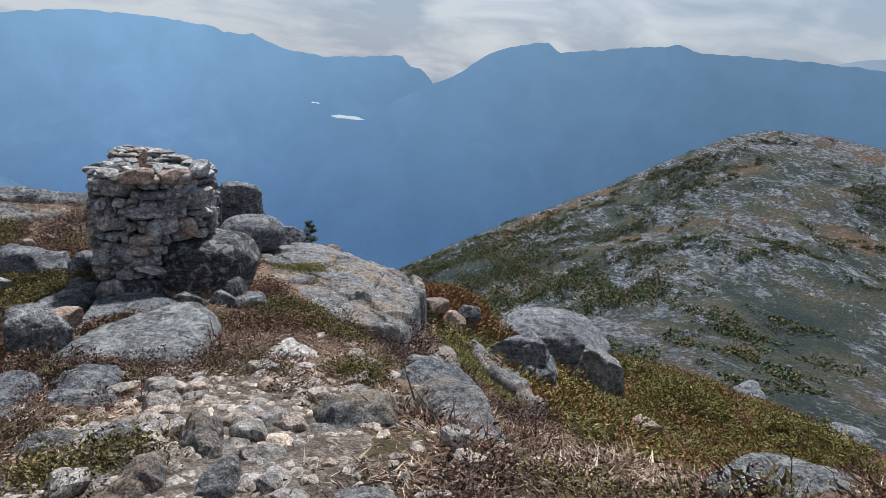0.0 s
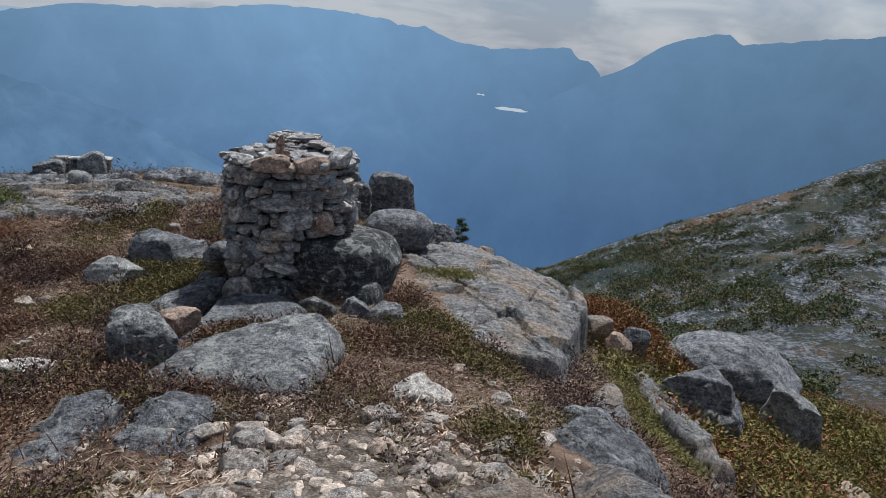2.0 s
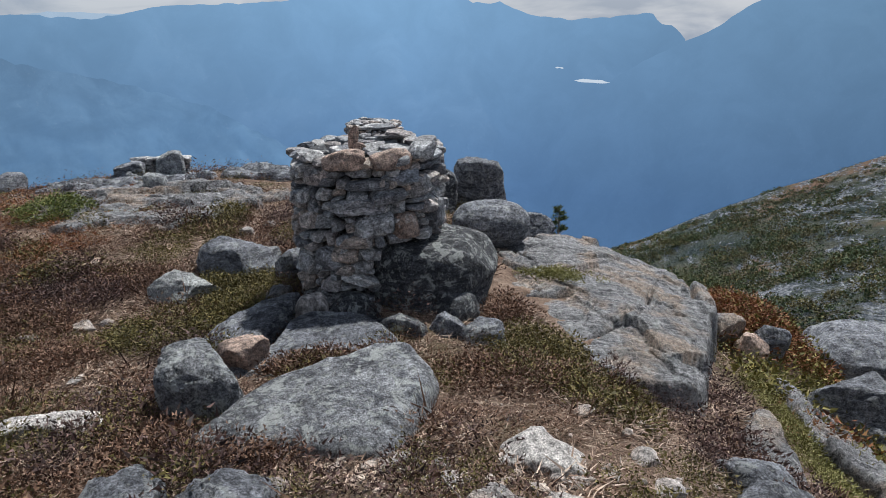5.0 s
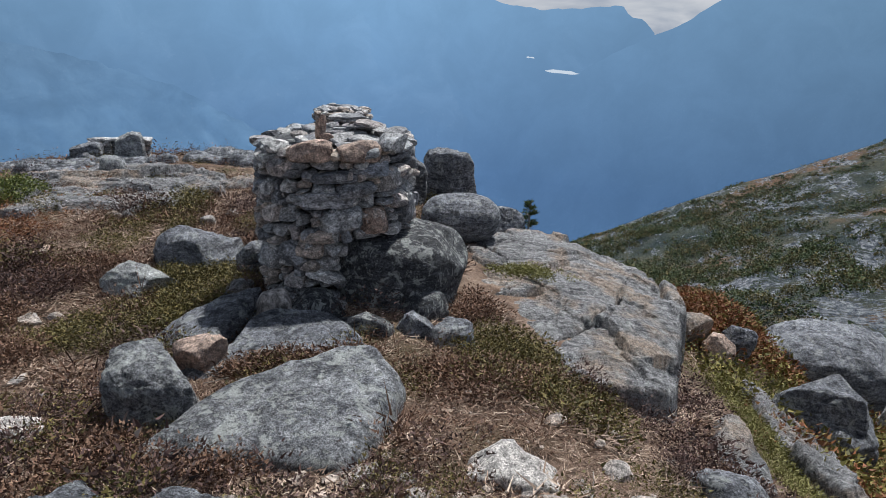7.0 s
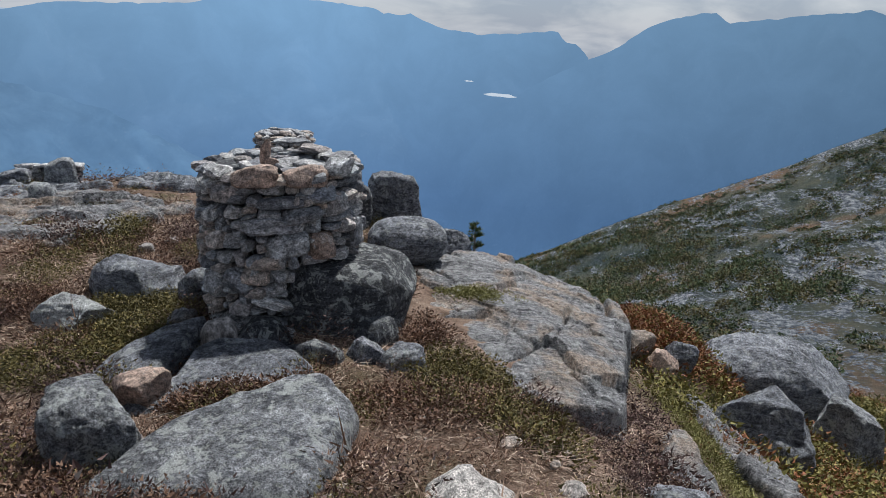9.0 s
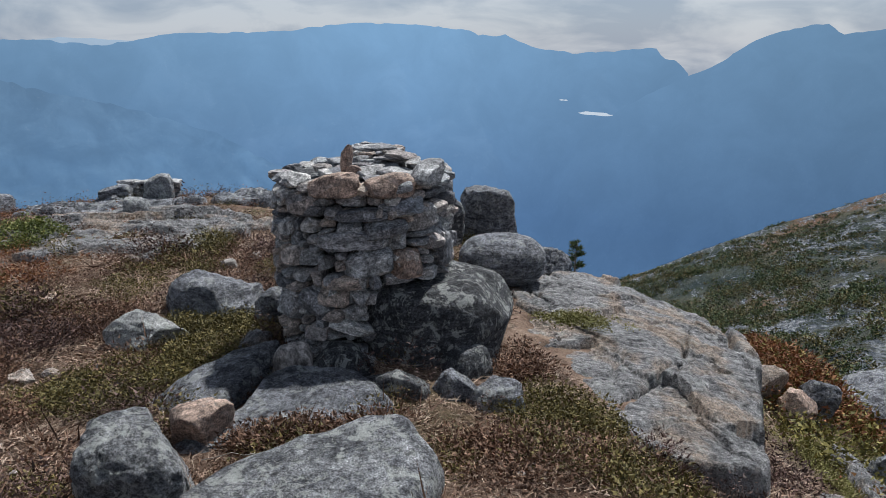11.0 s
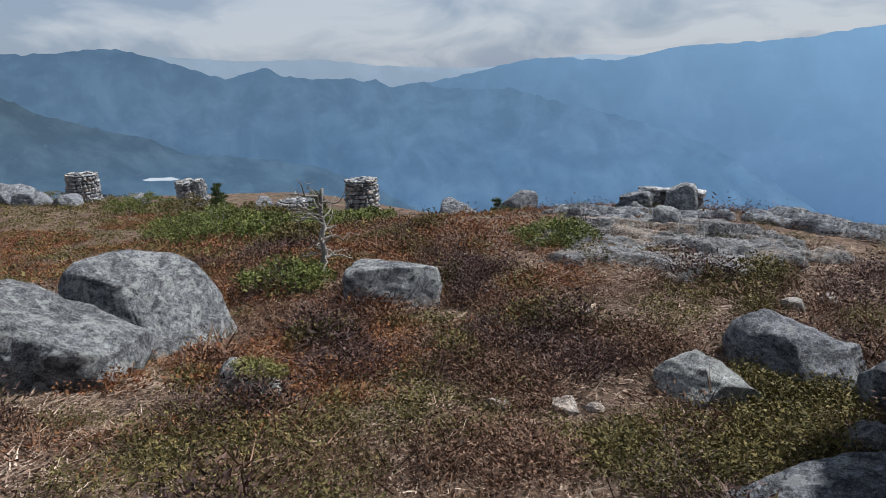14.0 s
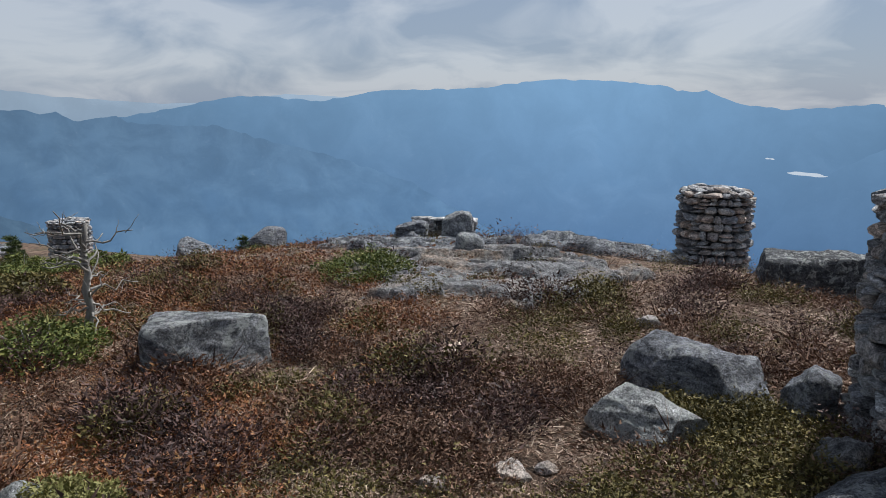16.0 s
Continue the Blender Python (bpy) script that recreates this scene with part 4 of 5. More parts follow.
def dry_stone_tower(label, x, y, z, radius, height, seed, course=0.1, flare=0.05, gap=None, name="cairn", front=(), group="cairns on the heath", kit=None):
    """A round tower of dry-laid field stones round a rubble core, darkened for shaded gaps."""
    rng = random.Random(seed)
    kit = kit or far_meshes
    tower = new(name)
    tower.matrix_world = pose(x, y, z)
    tagged(tower, label, "cairn", group)
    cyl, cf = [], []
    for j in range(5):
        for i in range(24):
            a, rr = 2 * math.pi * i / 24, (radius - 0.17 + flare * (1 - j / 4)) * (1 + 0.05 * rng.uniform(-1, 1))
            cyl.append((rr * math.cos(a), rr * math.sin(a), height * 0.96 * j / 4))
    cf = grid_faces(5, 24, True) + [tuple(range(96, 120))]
    # dark rock on this filler puts shade into the gaps between stones
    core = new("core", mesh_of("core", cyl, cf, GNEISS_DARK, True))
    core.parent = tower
    zz = 0.0
    while zz < height - 0.03:
        hh = min(course * rng.uniform(0.7, 1.45), height - zz + 0.02)
        a, start = rng.uniform(0, 1), 0.0
        while start < 2 * math.pi - 0.06:
            ww = min(rng.choice((0.08, 0.11, 0.13, 0.16, 0.2, 0.26)) * course / 0.1, (2 * math.pi - start) * radius + 0.02)
            ang = a + start + ww / radius / 2
            start += ww / radius
            if gap and gap(ang % (2 * math.pi), zz):
                continue
            rr = radius + flare * (1 - zz / height) - 0.1 + rng.uniform(-0.03, 0.035)
            tall = hh * rng.uniform(0.72, 0.97)
            if tall > 0.085 and rng.random() < 0.3:
                # two thin stones in place of one
                upper = tall * rng.uniform(0.35, 0.6)
                part_stone(tower, rng.choice(kit), rr * math.cos(ang), rr * math.sin(ang), zz + tall - upper, ww * rng.uniform(0.7, 0.95), rng.uniform(0.15, 0.22), upper, math.degrees(ang) + 90 + rng.uniform(-10, 10), rng.uniform(-5, 5), rng.uniform(-8, 8))
                tall -= upper + 0.006
            part_stone(tower, rng.choice(kit), rr * math.cos(ang), rr * math.sin(ang), zz - 0.004, ww * rng.uniform(0.82, 0.97), rng.uniform(0.18, 0.22), tall, math.degrees(ang) + 90 + rng.uniform(-8, 8), rng.uniform(-5, 5), rng.uniform(-1, 1) * (18 if ww < 0.14 else 7))
        zz += hh * 0.97
    for k in range(16):
        a, rr = rng.uniform(0, 6.28), radius * 0.75 * math.sqrt(rng.random())
        part_stone(tower, rng.choice(kit), rr * math.cos(a), rr * math.sin(a), height - 0.05, rng.uniform(0.15, 0.36), rng.uniform(0.15, 0.28), rng.uniform(0.05, 0.09), rng.uniform(0, 360))
    for side, up, ww, hh, pink, turn in front:
        rr = radius + flare * (1 - up / height) - 0.055
        side = max(-0.97, min(0.97, side / rr))
        ang = -math.pi / 2 + math.asin(side)
        part_stone(tower, pink_meshes[pink - 1] if pink else rng.choice(kit), rr * math.cos(ang) * 0.985, rr * math.sin(ang) * 0.985, up - hh / 2, ww, 0.22, hh, math.degrees(ang) + 90, 0, turn)
    return tower


# stones of the face that the walker sees: sideways, height, width, height, pinkish kind, lean
FRONT = ((-0.13, 1.38, 0.36, 0.17, 2, -2), (-0.45, 1.4, 0.22, 0.11, 0, 0), (0.26, 1.37, 0.35, 0.17, 2, 3), (0.52, 1.43, 0.32, 0.14, 0, -4), (-0.4, 1.24, 0.34, 0.16, 0, 4), (0.04, 1.18, 0.4, 0.09, 0, 0), (0.33, 1.22, 0.36, 0.12, 0, 2),
         (-0.06, 1.0, 0.52, 0.13, 0, 2), (0.22, 1.08, 0.33, 0.14, 0, -8), (0.47, 1.12, 0.23, 0.17, 0, -14), (0.09, 0.83, 0.38, 0.2, 0, -6), (0.36, 0.79, 0.23, 0.22, 3, 0), (-0.08, 0.68, 0.42, 0.09, 0, -2), (-0.18, 0.57, 0.27, 0.13, 0, 4),
         (0.02, 0.57, 0.15, 0.08, 0, 0), (-0.02, 0.47, 0.2, 0.11, 0, -10), (-0.3, 0.5, 0.31, 0.16, 0, 22), (-0.05, 0.35, 0.34, 0.1, 0, 16), (-0.5, 1.05, 0.16, 0.13, 0, 0), (-0.44, 0.84, 0.22, 0.15, 0, -10), (-0.12, 0.06, 0.48, 0.2, 0, 2),
         (-0.45, 0.1, 0.4, 0.07, 0, -2), (0.6, 0.83, 0.14, 0.26, 0, 0), (0.53, 0.93, 0.2, 0.13, 0, 4), (-0.3, 0.28, 0.2, 0.12, 0, 0), (-0.52, 0.45, 0.2, 0.22, 0, 10))
main = dry_stone_tower("round dry-stone cairn built onto a big boulder", -0.165, 0.58, 0.06, 0.72, 1.42, 1, 0.105, 0.0, lambda a, h: h < 0.6 and (a > 4.85 or a < 0.5), front=FRONT, kit=block_meshes)
rng_top = random.Random(9)
for k in range(9):
    part_stone(main, rng_top.choice(block_meshes), 0.16 + rng_top.uniform(-0.13, 0.13), 0.1 + rng_top.uniform(-0.14, 0.14), 1.38 + 0.018 * k, rng_top.uniform(0.2, 0.38), rng_top.uniform(0.2, 0.3), rng_top.uniform(0.03, 0.055), rng_top.uniform(0, 360))
part_stone(main, pink_meshes[1], -0.08, -0.4, 1.43, 0.085, 0.07, 0.2, 10, 0, 6)
part_stone(main, pink_meshes[0], -0.04, -0.38, 1.38, 0.15, 0.12, 0.1, 30, 0, 14)
part_stone(main, block_meshes[2], -0.28, -0.2, 1.4, 0.14, 0.12, 0.07, 0)
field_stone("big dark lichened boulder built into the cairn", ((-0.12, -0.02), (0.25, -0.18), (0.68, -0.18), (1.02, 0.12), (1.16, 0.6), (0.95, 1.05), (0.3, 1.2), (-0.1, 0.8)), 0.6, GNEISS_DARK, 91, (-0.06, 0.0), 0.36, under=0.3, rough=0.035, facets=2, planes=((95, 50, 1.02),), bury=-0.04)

dry_stone_tower("round dry-stone cairn at the ridge's edge", -0.82, 8.35, knoll_height(-0.82, 8.35) - 0.02, 0.58, 1.28, 2, 0.12, 0.02)
dry_stone_tower("distant round dry-stone cairn", -19.5, 14.6, knoll_height(-19.5, 14.6) - 0.03, 0.64, 1.3, 3, 0.13, 0.03)
dry_stone_tower("far round dry-stone cairn on open heath", -35.5, 11.4, knoll_height(-35.5, 11.4) - 0.05, 0.76, 1.5, 4, 0.15, 0.05)
dry_stone_tower("broken dry-stone cairn with a fallen side", -28, 12.7, knoll_height(-28, 12.7) - 0.35, 0.7, 1.5, 5, 0.17, 0.05, lambda a, h: h > 0.75 and (a < 1.6 or a > 5.6))
dry_stone_tower("low ruined stone heap", -22.5, 14, knoll_height(-22.5, 14) - 0.15, 0.9, 0.6, 6, 0.13, 0.1)


def stone_hide(x, y, z):
    """A low dry wall between two boulders on the ridge."""
    rng = random.Random(14)
    hide = new("stone_wall")
    hide.matrix_world = pose(x, y, z, 0, 0, 4)
    tagged(hide, "short low dry-stone wall capped with slabs", "stone wall")
    for row in range(5):
        for k in range(8):
            part_stone(hide, rng.choice(block_meshes), -0.52 + 0.15 * k + rng.uniform(-0.03, 0.03), rng.uniform(-0.04, 0.04), 0.1 * row, 0.18, 0.3, 0.11, rng.uniform(-10, 10))
    for k in range(3):
        part_stone(hide, block_meshes[k], -0.4 + 0.4 * k, 0, 0.49, 0.5, 0.36, 0.07, rng.uniform(-6, 6))


stone_hide(-5.55, 9.2, knoll_height(-5.55, 9.2) - 0.12)
boulder("rounded boulder leaning on the low wall", -5.15, 8.75, 0.62, 0.5, 0.48, 0, 95, BOULDER_GREY, cuts=5, lift=0.08)
boulder("flat stone leaning beside the low wall", -6.05, 8.75, 0.6, 0.4, 0.3, 10, 96, GNEISS, cuts=6, lift=0.1)


# ---- plants ----
def on_rock(x, y):
    if math.hypot(x - 2.2, y - 1.0) < 0.92 * slab_plan(math.atan2(y - 1.0, x - 2.2)):
        return True
    for cx, cy, radius, reach in STONES:
        if abs(x - cx) < reach and abs(y - cy) < reach and math.hypot(x - cx, y - cy) < 0.93 * radius(math.atan2(y - cy, x - cx)):
            return True
    return ((x + 3.7) / 1.6) ** 2 + ((y - 4.2) / 1.2) ** 2 < 0.8 and noise.noise((x * 1.5, y * 1.5, 4)) > 0.0


def leaf_patch(name, label, mat, count, place, leaves, size, height, spread, seed, blade=0.5, up=0.5, lift=0.5):
    """Many small plants in one sheet: each a tuft of thin leaves round its root."""
    rng = np.random.default_rng(seed)
    spots, tries = [], 0
    while len(spots) < count and tries < count * 40:
        tries += 1
        spot = place(rng)
        if spot:
            spots.append(spot)
    roots = np.repeat(np.array(spots), leaves, axis=0)
    n = len(roots)
    scale = roots[:, 3:4]
    a, rad, hh = rng.uniform(0, 2 * np.pi, n), np.sqrt(rng.random(n)) * spread, rng.random(n)
    base = roots[:, :3] + np.stack((np.cos(a) * rad, np.sin(a) * rad, height * hh * (1 - 0.6 * (rad / spread) ** 2)), 1) * scale
    way = np.stack((np.cos(a) + rng.normal(0, 0.7, n), np.sin(a) + rng.normal(0, 0.7, n), rng.normal(up, lift, n)), 1)
    way /= np.linalg.norm(way, axis=1)[:, None]
    side = np.cross(way, rng.normal(0, 1, (n, 3)))
    side /= np.linalg.norm(side, axis=1)[:, None] + 1e-6
    length = size * rng.uniform(0.5, 1.5, n)[:, None] * scale
    tip = base + way * length
    verts = np.stack((base + side * length * blade * 0.55, tip, base - side * length * blade * 0.55), 1).reshape(-1, 3)
    me = bpy.data.meshes.new(name)
    me.vertices.add(3 * n)
    me.vertices.foreach_set("co", verts.ravel())
    me.loops.add(3 * n)
    me.loops.foreach_set("vertex_index", np.arange(3 * n))
    me.polygons.add(n)
    me.polygons.foreach_set("loop_start", np.arange(n) * 3)
    me.polygons.foreach_set("loop_total", np.full(n, 3))
    me.update(calc_edges=True)
    me.materials.append(mat)
    return tagged(new(name, me), label, "plants", kind="stuff")


def heath_spot(rng, wide=1.0):
    """A root on the knoll, thickest along the walk."""
    pick = rng.random()
    if pick < 0.62:
        return rng.uniform(-5.5, 3.2), rng.uniform(-7.0, 5.0)
    if pick < 0.82:
        return rng.uniform(-9.5, -4.5), rng.uniform(-4.0, 4.5)
    return rng.uniform(-16, 6) * wide, rng.uniform(-7.5, 13)


def spot_of(test, smin, smax, wide=1.0):
    def place(rng):
        x, y = heath_spot(rng, wide)
        if on_rock(x, y) or in_gravel(x, y) > rng.random() * 0.9 or not test(x, y, rng):
            return None
        far = math.hypot(x, y + 3)
        mound = 0.65 + 0.9 * max(0.0, noise.noise((x * 2.3, y * 2.3, 60)) + 0.25)
        return x, y, knoll_height(x, y) - 0.005, rng.uniform(smin, smax) * (1 + 0.025 * far) * mound
    return place


def mask(x, y, scale, seed):
    return noise.noise((x * scale, y * scale, seed)) + 0.5 * noise.noise((x * scale * 2.7, y * scale * 2.7, seed + 5))


leaf_patch("dry_grass", "dry brown grass and needle litter", LITTER, 95000, spot_of(lambda x, y, r: True, 0.7, 1.4), 8, 0.06, 0.02, 0.1, 1, 0.08, 0.05, 0.16)
leaf_patch("heather", "thin low brown heather", HEATHER, 4500, spot_of(lambda x, y, r: True, 0.4, 0.8), 22, 0.022, 0.09, 0.13, 12, 0.5, 0.6)
leaf_patch("heather", "low brown heather with bare twigs", HEATHER, 5500, spot_of(lambda x, y, r: mask(x, y, 0.8, 2) > 0.12, 0.7, 1.5), 44, 0.021, 0.1, 0.11, 2, 0.35, 0.7)
leaf_patch("heather", "dark dry heather twigs", HEATHER, 1400, spot_of(lambda x, y, r: mask(x, y, 0.8, 2) > 0.05, 0.8, 1.5), 14, 0.1, 0.1, 0.1, 3, 0.05, 0.9)
leaf_patch("heather", "tall hummocks of dark heather", HEATHER_DARK, 3400, spot_of(lambda x, y, r: mask(x, y, 1.1, 72) > 0.3, 0.8, 1.5), 70, 0.02, 0.2, 0.13, 13, 0.35, 0.7)
leaf_patch("crowberry", "tall tufts of yellow-green crowberry", CROWBERRY, 2000, spot_of(lambda x, y, r: mask(x, y, 1.5, 82) > 0.42, 0.8, 1.4), 70, 0.017, 0.17, 0.12, 14, 0.5, 0.6)
leaf_patch("crowberry", "green and yellowish crowberry mats", CROWBERRY, 3200, spot_of(lambda x, y, r: mask(x, y, 0.9, 12) > 0.3, 0.7, 1.4), 50, 0.016, 0.09, 0.1, 4, 0.5, 0.6)
leaf_patch("bilberry", "russet autumn bilberry", RUSSET, 2600, spot_of(lambda x, y, r: mask(x, y, 0.45, 22) > 0.55 or (x < -4.5 and mask(x, y, 0.3, 22) > 0.0), 0.7, 1.3), 44, 0.019, 0.1, 0.1, 5, 0.5, 0.6)


def slope_spot(rng):
    x, y = rng.uniform(3.6, 17), rng.uniform(-5.5, 8)
    if x < 3.9 - 0.15 * y:
        return None
    return x, y, knoll_height(x, y), rng.uniform(1.2, 2.4)


leaf_patch("crowberry", "thick yellow-green juniper and crowberry mat", JUNIPER, 4200, slope_spot, 80, 0.024, 0.15, 0.15, 6, 0.5, 0.6)
leaf_patch("bilberry", "russet bilberry on the slope", RUSSET, 2200, lambda r: (lambda s: s if s and mask(s[0], s[1], 0.5, 31) > -0.15 else None)(slope_spot(r)), 60, 0.024, 0.15, 0.15, 7, 0.5, 0.6)
leaf_patch("bilberry", "russet bilberry behind the slab", RUSSET, 700, lambda r: (lambda x, y: (x, y, knoll_height(x, y), r.uniform(1, 1.8)))(r.uniform(4.1, 5.6), r.uniform(2.2, 4.6)), 70, 0.024, 0.2, 0.15, 8, 0.5, 0.6)
leaf_patch("bilberry", "orange and russet bilberry across the heath", RUSSET, 2400, spot_of(lambda x, y, r: x < -3.6 and mask(x, y, 0.9, 52) > 0.1, 0.7, 1.3), 50, 0.018, 0.13, 0.11, 15, 0.5, 0.6)
leaf_patch("moss", "yellow-green moss and grass between the rock ribs", MOSS, 420, lambda r: (lambda t, o: (3.4 + 0.25 * t + o, -1.8 + t * 1.15, knoll_height(3.4 + 0.25 * t + o, -1.8 + t * 1.15), r.uniform(0.8, 1.6)))(r.uniform(0, 2.6), r.normal(0, 0.14)), 60, 0.022, 0.07, 0.1, 16, 0.3, 0.7)


def ring(cx, cy, rx, ry, lift=0.0, s0=0.8, s1=1.4):
    def place(r):
        a, d = r.uniform(0, 6.283), math.sqrt(r.random())
        x, y = cx + rx * d * math.cos(a), cy + ry * d * math.sin(a)
        if not lift and on_rock(x, y):
            return None
        return x, y, knoll_height(x, y) + lift, r.uniform(s0, s1)
    return place


for cx, cy, rx, ry, mat, label, num in (
        (-1.75, -0.45, 0.55, 0.5, CROWBERRY, "green crowberry clump beside the path", 170), (-1.3, 0.35, 0.45, 0.5, CROWBERRY, "yellowish crowberry round a grey rock", 200),
        (1.25, -0.75, 0.5, 0.3, CROWBERRY, "green crowberry mat in front of the slab", 170), (-0.45, -1.25, 0.55, 0.22, HEATHER, "dark heather between two rocks", 160),
        (-3.6, 0.2, 0.7, 0.5, HEATHER, "brown heather hummock", 240), (-3.55, 0.75, 0.5, 0.45, HEATHER_DARK, "dark purple-brown heather hummock", 380), (-2.9, 0.9, 0.5, 0.4, HEATHER, "dark brown heather hummock", 180), (-2.0, -2.2, 0.8, 0.5, CROWBERRY, "green crowberry with dry twigs", 150),
        (1.5, -3.4, 0.3, 0.25, CROWBERRY, "yellow-green tuft by a tilted rock", 60), (-4.4, -0.6, 0.9, 0.6, RUSSET, "russet bilberry beside the huge boulders", 170), (-0.8, -2.6, 0.5, 0.3, HEATHER, "brown heather round a flat stone", 150),
        (-3.6, -1.9, 0.8, 0.6, CROWBERRY, "crowberry and bilberry underfoot", 260), (-0.2, -4.9, 0.4, 0.25, CROWBERRY, "moss and crowberry in gravel", 60), (1.6, -1.5, 0.35, 0.4, CROWBERRY, "green crowberry before the grey step", 110), (0.9, -1.5, 0.5, 0.35, HEATHER, "dry brown heather beside the flat stone", 140), (-2.6, -1.0, 0.5, 0.4, HEATHER, "brown heather tufts", 150), (-3.4, -0.9, 0.6, 0.5, CROWBERRY, "yellow-green and brown crowberry tufts", 120), (-5.0, 0.1, 0.8, 0.5, RUSSET, "orange bilberry before the granite block", 110), (1.02, 0.1, 0.22, 0.4, HEATHER, "heather between boulder and slab", 70), (-3.0, -0.2, 0.35, 0.3, HEATHER, "dark heather tuft on the heath", 110), (-4.0, 1.3, 0.6, 0.3, HEATHER, "purple-brown heather hummock", 170), (-1.55, 0.75, 0.35, 0.25, CROWBERRY, "yellow-green crowberry between two rocks", 120), (-1.4, -3.3, 0.5, 0.5, HEATHER, "brown heather at the path's side", 140)):
    leaf_patch("heath_shrub", label, mat, num, ring(cx, cy, rx, ry), 60, 0.018, 0.12, 0.1, int(cx * 100) + 5000, 0.5, 0.6)
leaf_patch("moss", "yellow-green moss on a low rock", MOSS, 60, ring(-4.35, -1.25, 0.2, 0.14, 0.17), 60, 0.014, 0.05, 0.06, 60, 0.6, 0.6)
leaf_patch("moss", "dry moss cushion on the slab", MOSS, 70, lambda r: (lambda x, y: (x, y, slab_top(x, y) + 0.01, r.uniform(0.8, 1.3)))(r.normal(1.75, 0.16), r.normal(1.25, 0.1)), 60, 0.018, 0.06, 0.07, 61, 0.5, 0.6)


def bush(label, x, y, w, h, mat, seed, count=70, leaf=0.03, name="bush"):
    """A low shrub: stems from one root and a loose crown of leaves."""
    rng = random.Random(seed)
    root = new(name)
    z = knoll_height(x, y)
    root.matrix_world = pose(x, y, z)
    tagged(root, label, "bush")
    for k in range(6):
        a, lean = rng.uniform(0, 6.28), rng.uniform(0.2, 0.8)
        tip = (w * 0.42 * lean * math.cos(a), w * 0.42 * lean * math.sin(a), h * rng.uniform(0.6, 0.95))
        stem = new("stem", limb_mesh("stem", (0, 0, -0.05), tip, 0.012, 0.004, DEADWOOD, rng))
        stem.parent = root
    crown = leaf_patch("crown", "", mat, count, lambda r: (lambda a, d, u: (w * 0.5 * d * math.cos(a), w * 0.5 * d * math.sin(a), h * u * (1 - 0.5 * d), r.uniform(0.7, 1.3)))(r.uniform(0, 6.28), math.sqrt(r.random()), r.uniform(0.15, 0.9)), 70, leaf, 0.14, 0.12, seed, 0.5, 0.5)
    for key in ("label", "category", "kind"):
        if key in crown:
            del crown[key]
    crown.parent = root
    return root


def limb_mesh(name, a, b, r0, r1, mat, rng, segments=6, wander=0.06):
    """A tapered, slightly crooked limb."""
    a, b = Vector(a), Vector(b)
    axis = (b - a).normalized()
    u = axis.orthogonal().normalized()
    v = axis.cross(u)
    verts, length = [], (b - a).length
    for k in range(segments + 1):
        s = k / segments
        c = a.lerp(b, s) + (u * rng.uniform(-1, 1) + v * rng.uniform(-1, 1)) * wander * length * math.sin(math.pi * s)
        rr = r0 + (r1 - r0) * s
        for i in range(6):
            t = math.pi * i / 3
            verts.append(tuple(c + (u * math.cos(t) + v * math.sin(t)) * rr))
    return mesh_of(name, verts, grid_faces(segments + 1, 6, True) + [tuple(range(segments * 6, segments * 6 + 6))], mat)


bush("fresh green low shrub on the heath", -5.1, 4.0, 0.95, 0.34, LEAF_GREEN, 701, 90)
bush("dense green shrub beside a dead tree", -6.6, 0.75, 0.95, 0.38, LEAF_GREEN, 702, 90)
bush("spreading light green shrub", -13.8, 4.6, 2.2, 0.85, LEAF_GREEN, 703, 150, 0.04)
bush("light green shrub beside a broken cairn", -16.5, 5.4, 1.9, 0.8, LEAF_GREEN, 704, 130, 0.04)
bush("green shrub on far heath", -20, 8.5, 2.0, 0.8, LEAF_GREEN, 705, 110, 0.045)
bush("green shrub near the far edge", -13.0, 8.5, 1.3, 0.5, LEAF_GREEN, 706, 80, 0.06)
bush("small green shrub among ledge rocks", -11.6, 12.7, 0.8, 0.7, LEAF_GREEN, 707, 60, 0.06)
for k, (x, y, w, h) in enumerate(((-11.5, 4.4, 1.5, 0.5), (-14.8, 6.6, 1.8, 0.7), (-17.8, 7.6, 2.0, 0.8), (-19.5, 9.8, 1.8, 0.9), (-12.2, 6.8, 1.2, 0.45), (-23, 9.5, 2.2, 1.0), (-15.8, 9.2, 1.5, 0.6), (-9.4, 3.2, 1.1, 0.35), (-26, 9.2, 2.4, 1.0))):
    bush("light green and yellowish shrub on open heath", x, y, w, h, (LEAF_GREEN, CROWBERRY)[k % 2], 730 + k, 90, 0.05)
bush("yellow-green juniper on the slope", 9.6, 2.4, 2.0, 0.6, JUNIPER, 708, 170, 0.05)
bush("yellow-green juniper lower on the slope", 11.2, 0.6, 2.2, 0.6, JUNIPER, 709, 170, 0.05)
bush("low yellow-green juniper behind boulders", 9.8, 4.6, 1.6, 0.5, JUNIPER, 710, 130, 0.05)


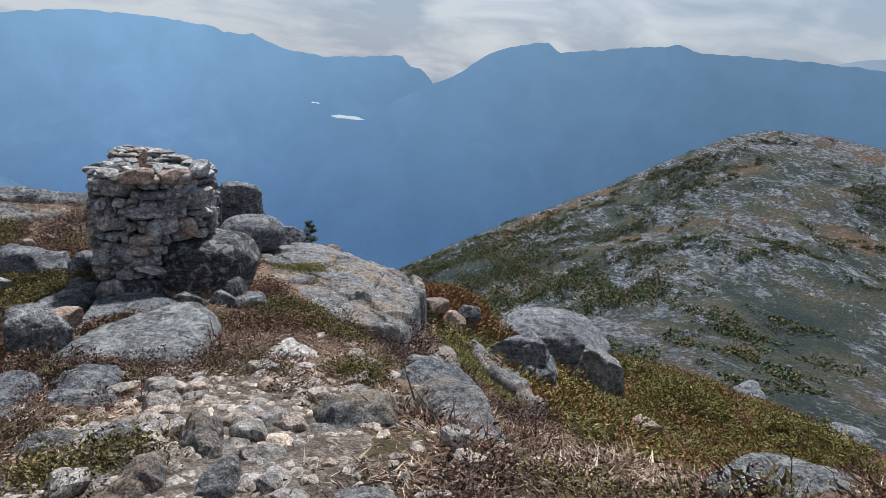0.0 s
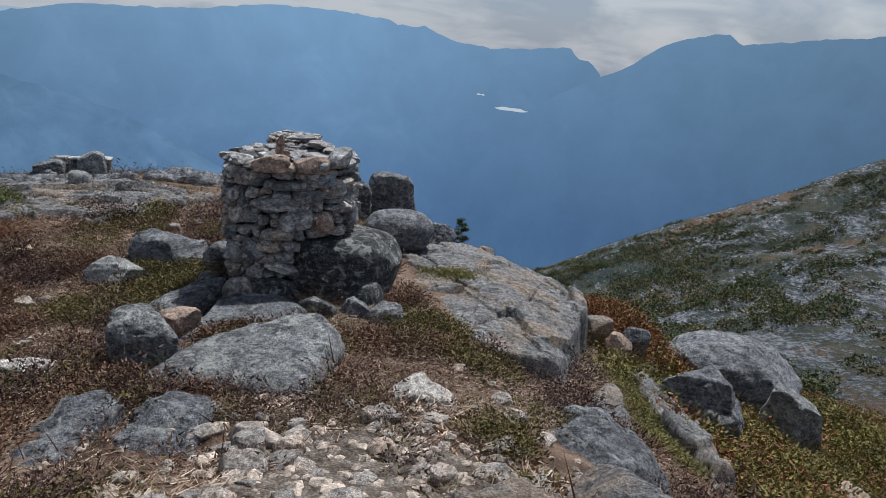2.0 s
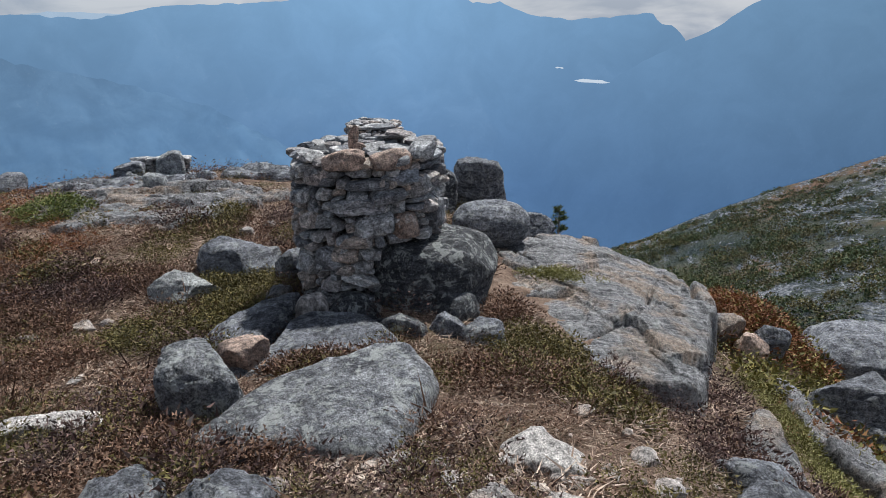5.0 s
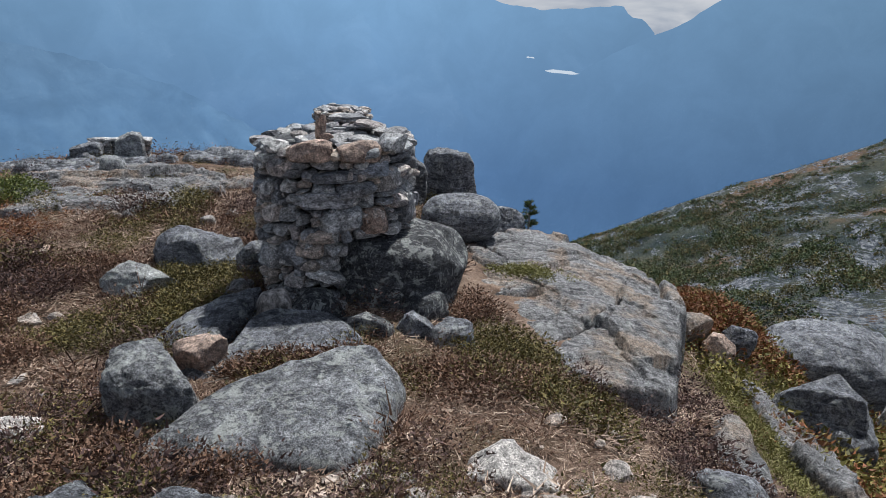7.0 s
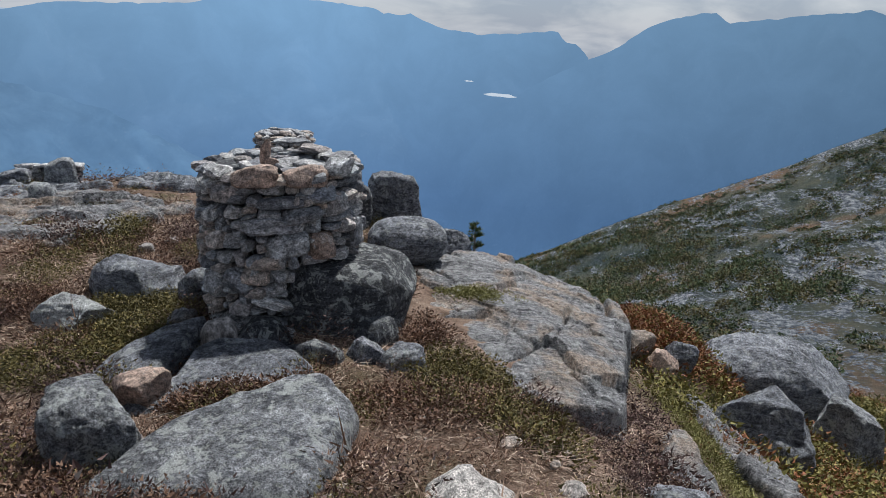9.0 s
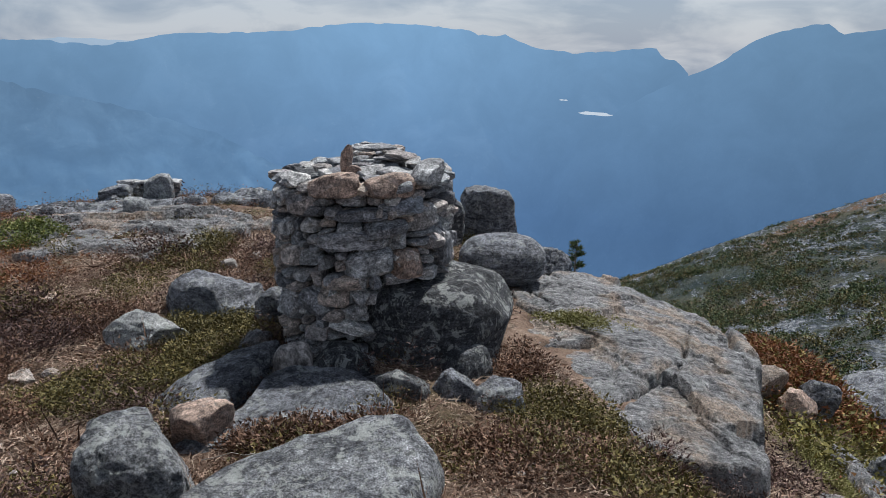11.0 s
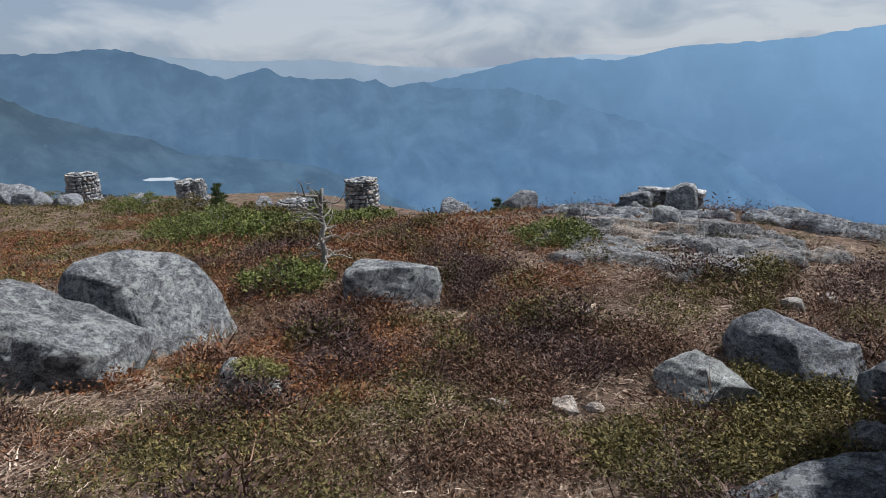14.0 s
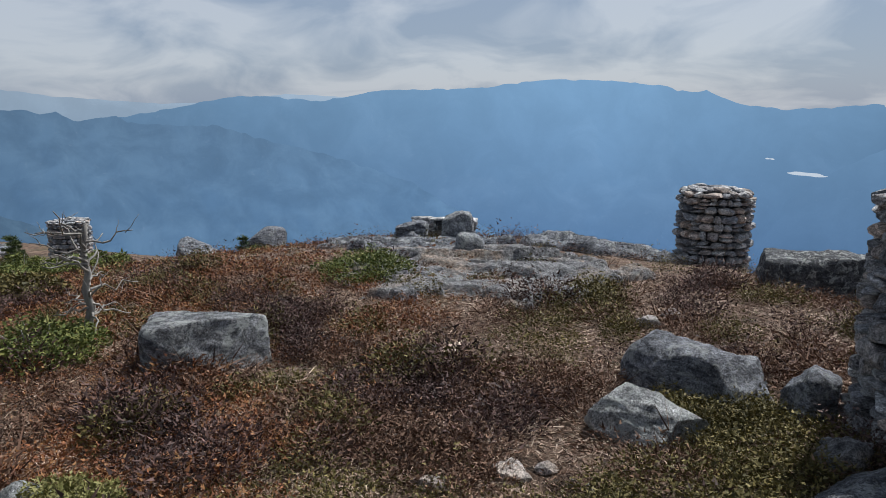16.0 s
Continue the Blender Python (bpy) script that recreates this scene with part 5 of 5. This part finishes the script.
def sapling(label, x, y, z, h, seed):
    """A small pine: trunk, whorls of boughs, needles in tufts."""
    rng = random.Random(seed)
    tree = new("pine_sapling")
    tree.matrix_world = pose(x, y, z)
    tagged(tree, label, "tree")
    trunk = new("trunk", limb_mesh("trunk", (0, 0, -0.1), (0.02, 0, h), 0.02, 0.005, DEADWOOD, rng, wander=0.02))
    trunk.parent = tree
    tips = []
    for w in range(6):
        zz = h * (0.08 + 0.15 * w)
        for k in range(5):
            a, reach = rng.uniform(0, 6.28), h * 0.32 * (1.05 - w / 7)
            end = (reach * math.cos(a), reach * math.sin(a), zz + 0.1 * h)
            bough = new("bough", limb_mesh("bough", (0, 0, zz), end, 0.007, 0.002, DEADWOOD, rng, 4))
            bough.parent = tree
            tips += [(end[0] * s, end[1] * s, zz + 0.1 * h * s, 1.0) for s in (0.5, 0.75, 1.0)]
    tips.append((0.02, 0, h, 1.0))
    crown = leaf_patch("crown", "", NEEDLES, len(tips), lambda r: tips[r.integers(len(tips))], 40, h * 0.09, h * 0.07, h * 0.05, seed, 0.14, 0.6)
    for key in ("category", "kind"):
        del crown[key]
    crown.parent = tree
    return tree


sapling("small dark green pine sapling behind the slab", 2.25, 4.2, -0.62, 0.48, 801)
for k, (x, y, h) in enumerate(((-12.6, 13.6, 0.9), (-18.2, 11.2, 1.0), (-18.9, 12.0, 0.8), (-22, 10, 1.1), (-25, 12, 1.1))):
    sapling("small dark pine on the far heath", x, y, knoll_height(x, y), h, 810 + k)


def dead_tree(x, y, h):
    """A bleached dead birch with bare crooked boughs, and fallen twigs at its foot."""
    rng = random.Random(77)
    tree = new("dead_tree")
    tree.matrix_world = pose(x, y, knoll_height(x, y))
    tagged(tree, "bleached dead tree with bare crooked branches", "tree")
    trunk = new("trunk", limb_mesh("trunk", (0, 0, -0.08), (0.03, 0.02, h * 0.72), 0.045, 0.018, DEADWOOD, rng, 8, 0.04))
    trunk.parent = tree
    for k in range(26):
        zz, a = h * rng.uniform(0.08, 0.72), rng.uniform(0, 6.28)
        reach = h * rng.uniform(0.14, 0.34)
        rise = rng.uniform(-0.1, 0.9) if zz > 0.3 * h else rng.uniform(-0.5, 0.1)
        end = (reach * math.cos(a), reach * math.sin(a), max(0.0, zz + reach * rise))
        limb = new("branch", limb_mesh("branch", (0.02, 0.01, zz), end, 0.012, 0.004, DEADWOOD, rng, 6, 0.1))
        limb.parent = tree
        for t in range(2):
            tw = [e * rng.uniform(0.5, 0.9) for e in end[:2]] + [zz + (end[2] - zz) * 0.8]
            twig = new("twig", limb_mesh("twig", tw, (tw[0] + rng.uniform(-0.12, 0.12), tw[1] + rng.uniform(-0.12, 0.12), max(0, tw[2] + rng.uniform(-0.05, 0.16))), 0.004, 0.001, DEADWOOD, rng, 3, 0.1))
            twig.parent = limb


dead_tree(-6.55, 1.3, 1.5)
rng = random.Random(31)
for k in range(26):
    x, y = rng.uniform(-4.5, 2.0), rng.uniform(-4.5, 1.5)
    if on_rock(x, y):
        continue
    a, ln = rng.uniform(0, 6.28), rng.uniform(0.12, 0.4)
    z = knoll_height(x, y)
    e = (x + ln * math.cos(a), y + ln * math.sin(a))
    tagged(new("twig", limb_mesh("twig", (x, y, z + 0.03), (*e, knoll_height(*e) + 0.04), 0.005, 0.002, DEADWOOD, rng, 5, 0.12)), "bleached dry twig lying in the heather", "twig", "dry twigs")


# ---- trees and scrub on the hill across the gully ----
def hill_spot(rng):
    az, r = rng.uniform(12, 62), 45 + 225 * rng.random() ** 0.7
    x, y, z = ground_point(az, r)
    if noise.noise((x * 0.03, y * 0.03, 3)) + 0.9 * noise.noise((x * 0.13, y * 0.13, 8)) + 0.012 * (34 - az) < rng.uniform(-0.1, 0.7):
        return None
    return x, y, z - 0.2, rng.uniform(0.35, 1.0)


leaf_patch("birch_scrub", "dark green scrub on the rocky hillside", NEEDLES, 7000, hill_spot, 24, 0.5, 1.2, 0.8, 901, 0.7, 0.3)
leaf_patch("birch_scrub", "light green birch scrub on the hillside", CROWBERRY, 8000, hill_spot, 24, 0.45, 1.0, 0.8, 902, 0.7, 0.3)



def gully_tree_spot(rng):
    az, r = rng.uniform(13, 40), 95 + 140 * rng.random()
    x, y, z = ground_point(az, r)
    if noise.noise((x * 0.05, y * 0.05, 13)) + 0.02 * (30 - az) < rng.uniform(-0.05, 0.5):
        return None
    return x, y, z - 0.2, rng.uniform(0.8, 1.7)


leaf_patch("birch_scrub", "green birches and pines in the gully", NEEDLES, 1100, gully_tree_spot, 70, 0.26, 2.2, 0.75, 905, 0.7, 0.4)
leaf_patch("birch_scrub", "light green birches in the gully", CROWBERRY, 900, gully_tree_spot, 70, 0.26, 1.8, 0.85, 906, 0.7, 0.4)


leaf_patch("heath_shrub", "brown and green heath on the far knoll", CROWBERRY, 2200, lambda r: (lambda x, y: (x, y, knoll_height(x, y), r.uniform(1.0, 2)))(r.uniform(-45, -9), r.uniform(0, 14)), 40, 0.035, 0.12, 0.16, 903, 0.5, 0.6)
leaf_patch("bilberry", "russet bilberry on the far knoll", RUSSET, 2600, lambda r: (lambda x, y: (x, y, knoll_height(x, y), r.uniform(0.9, 1.6)) if mask(x, y, 0.25, 50) > -0.05 else None)(r.uniform(-26, -6.5), r.uniform(0.5, 10)), 40, 0.03, 0.11, 0.16, 904, 0.5, 0.6)
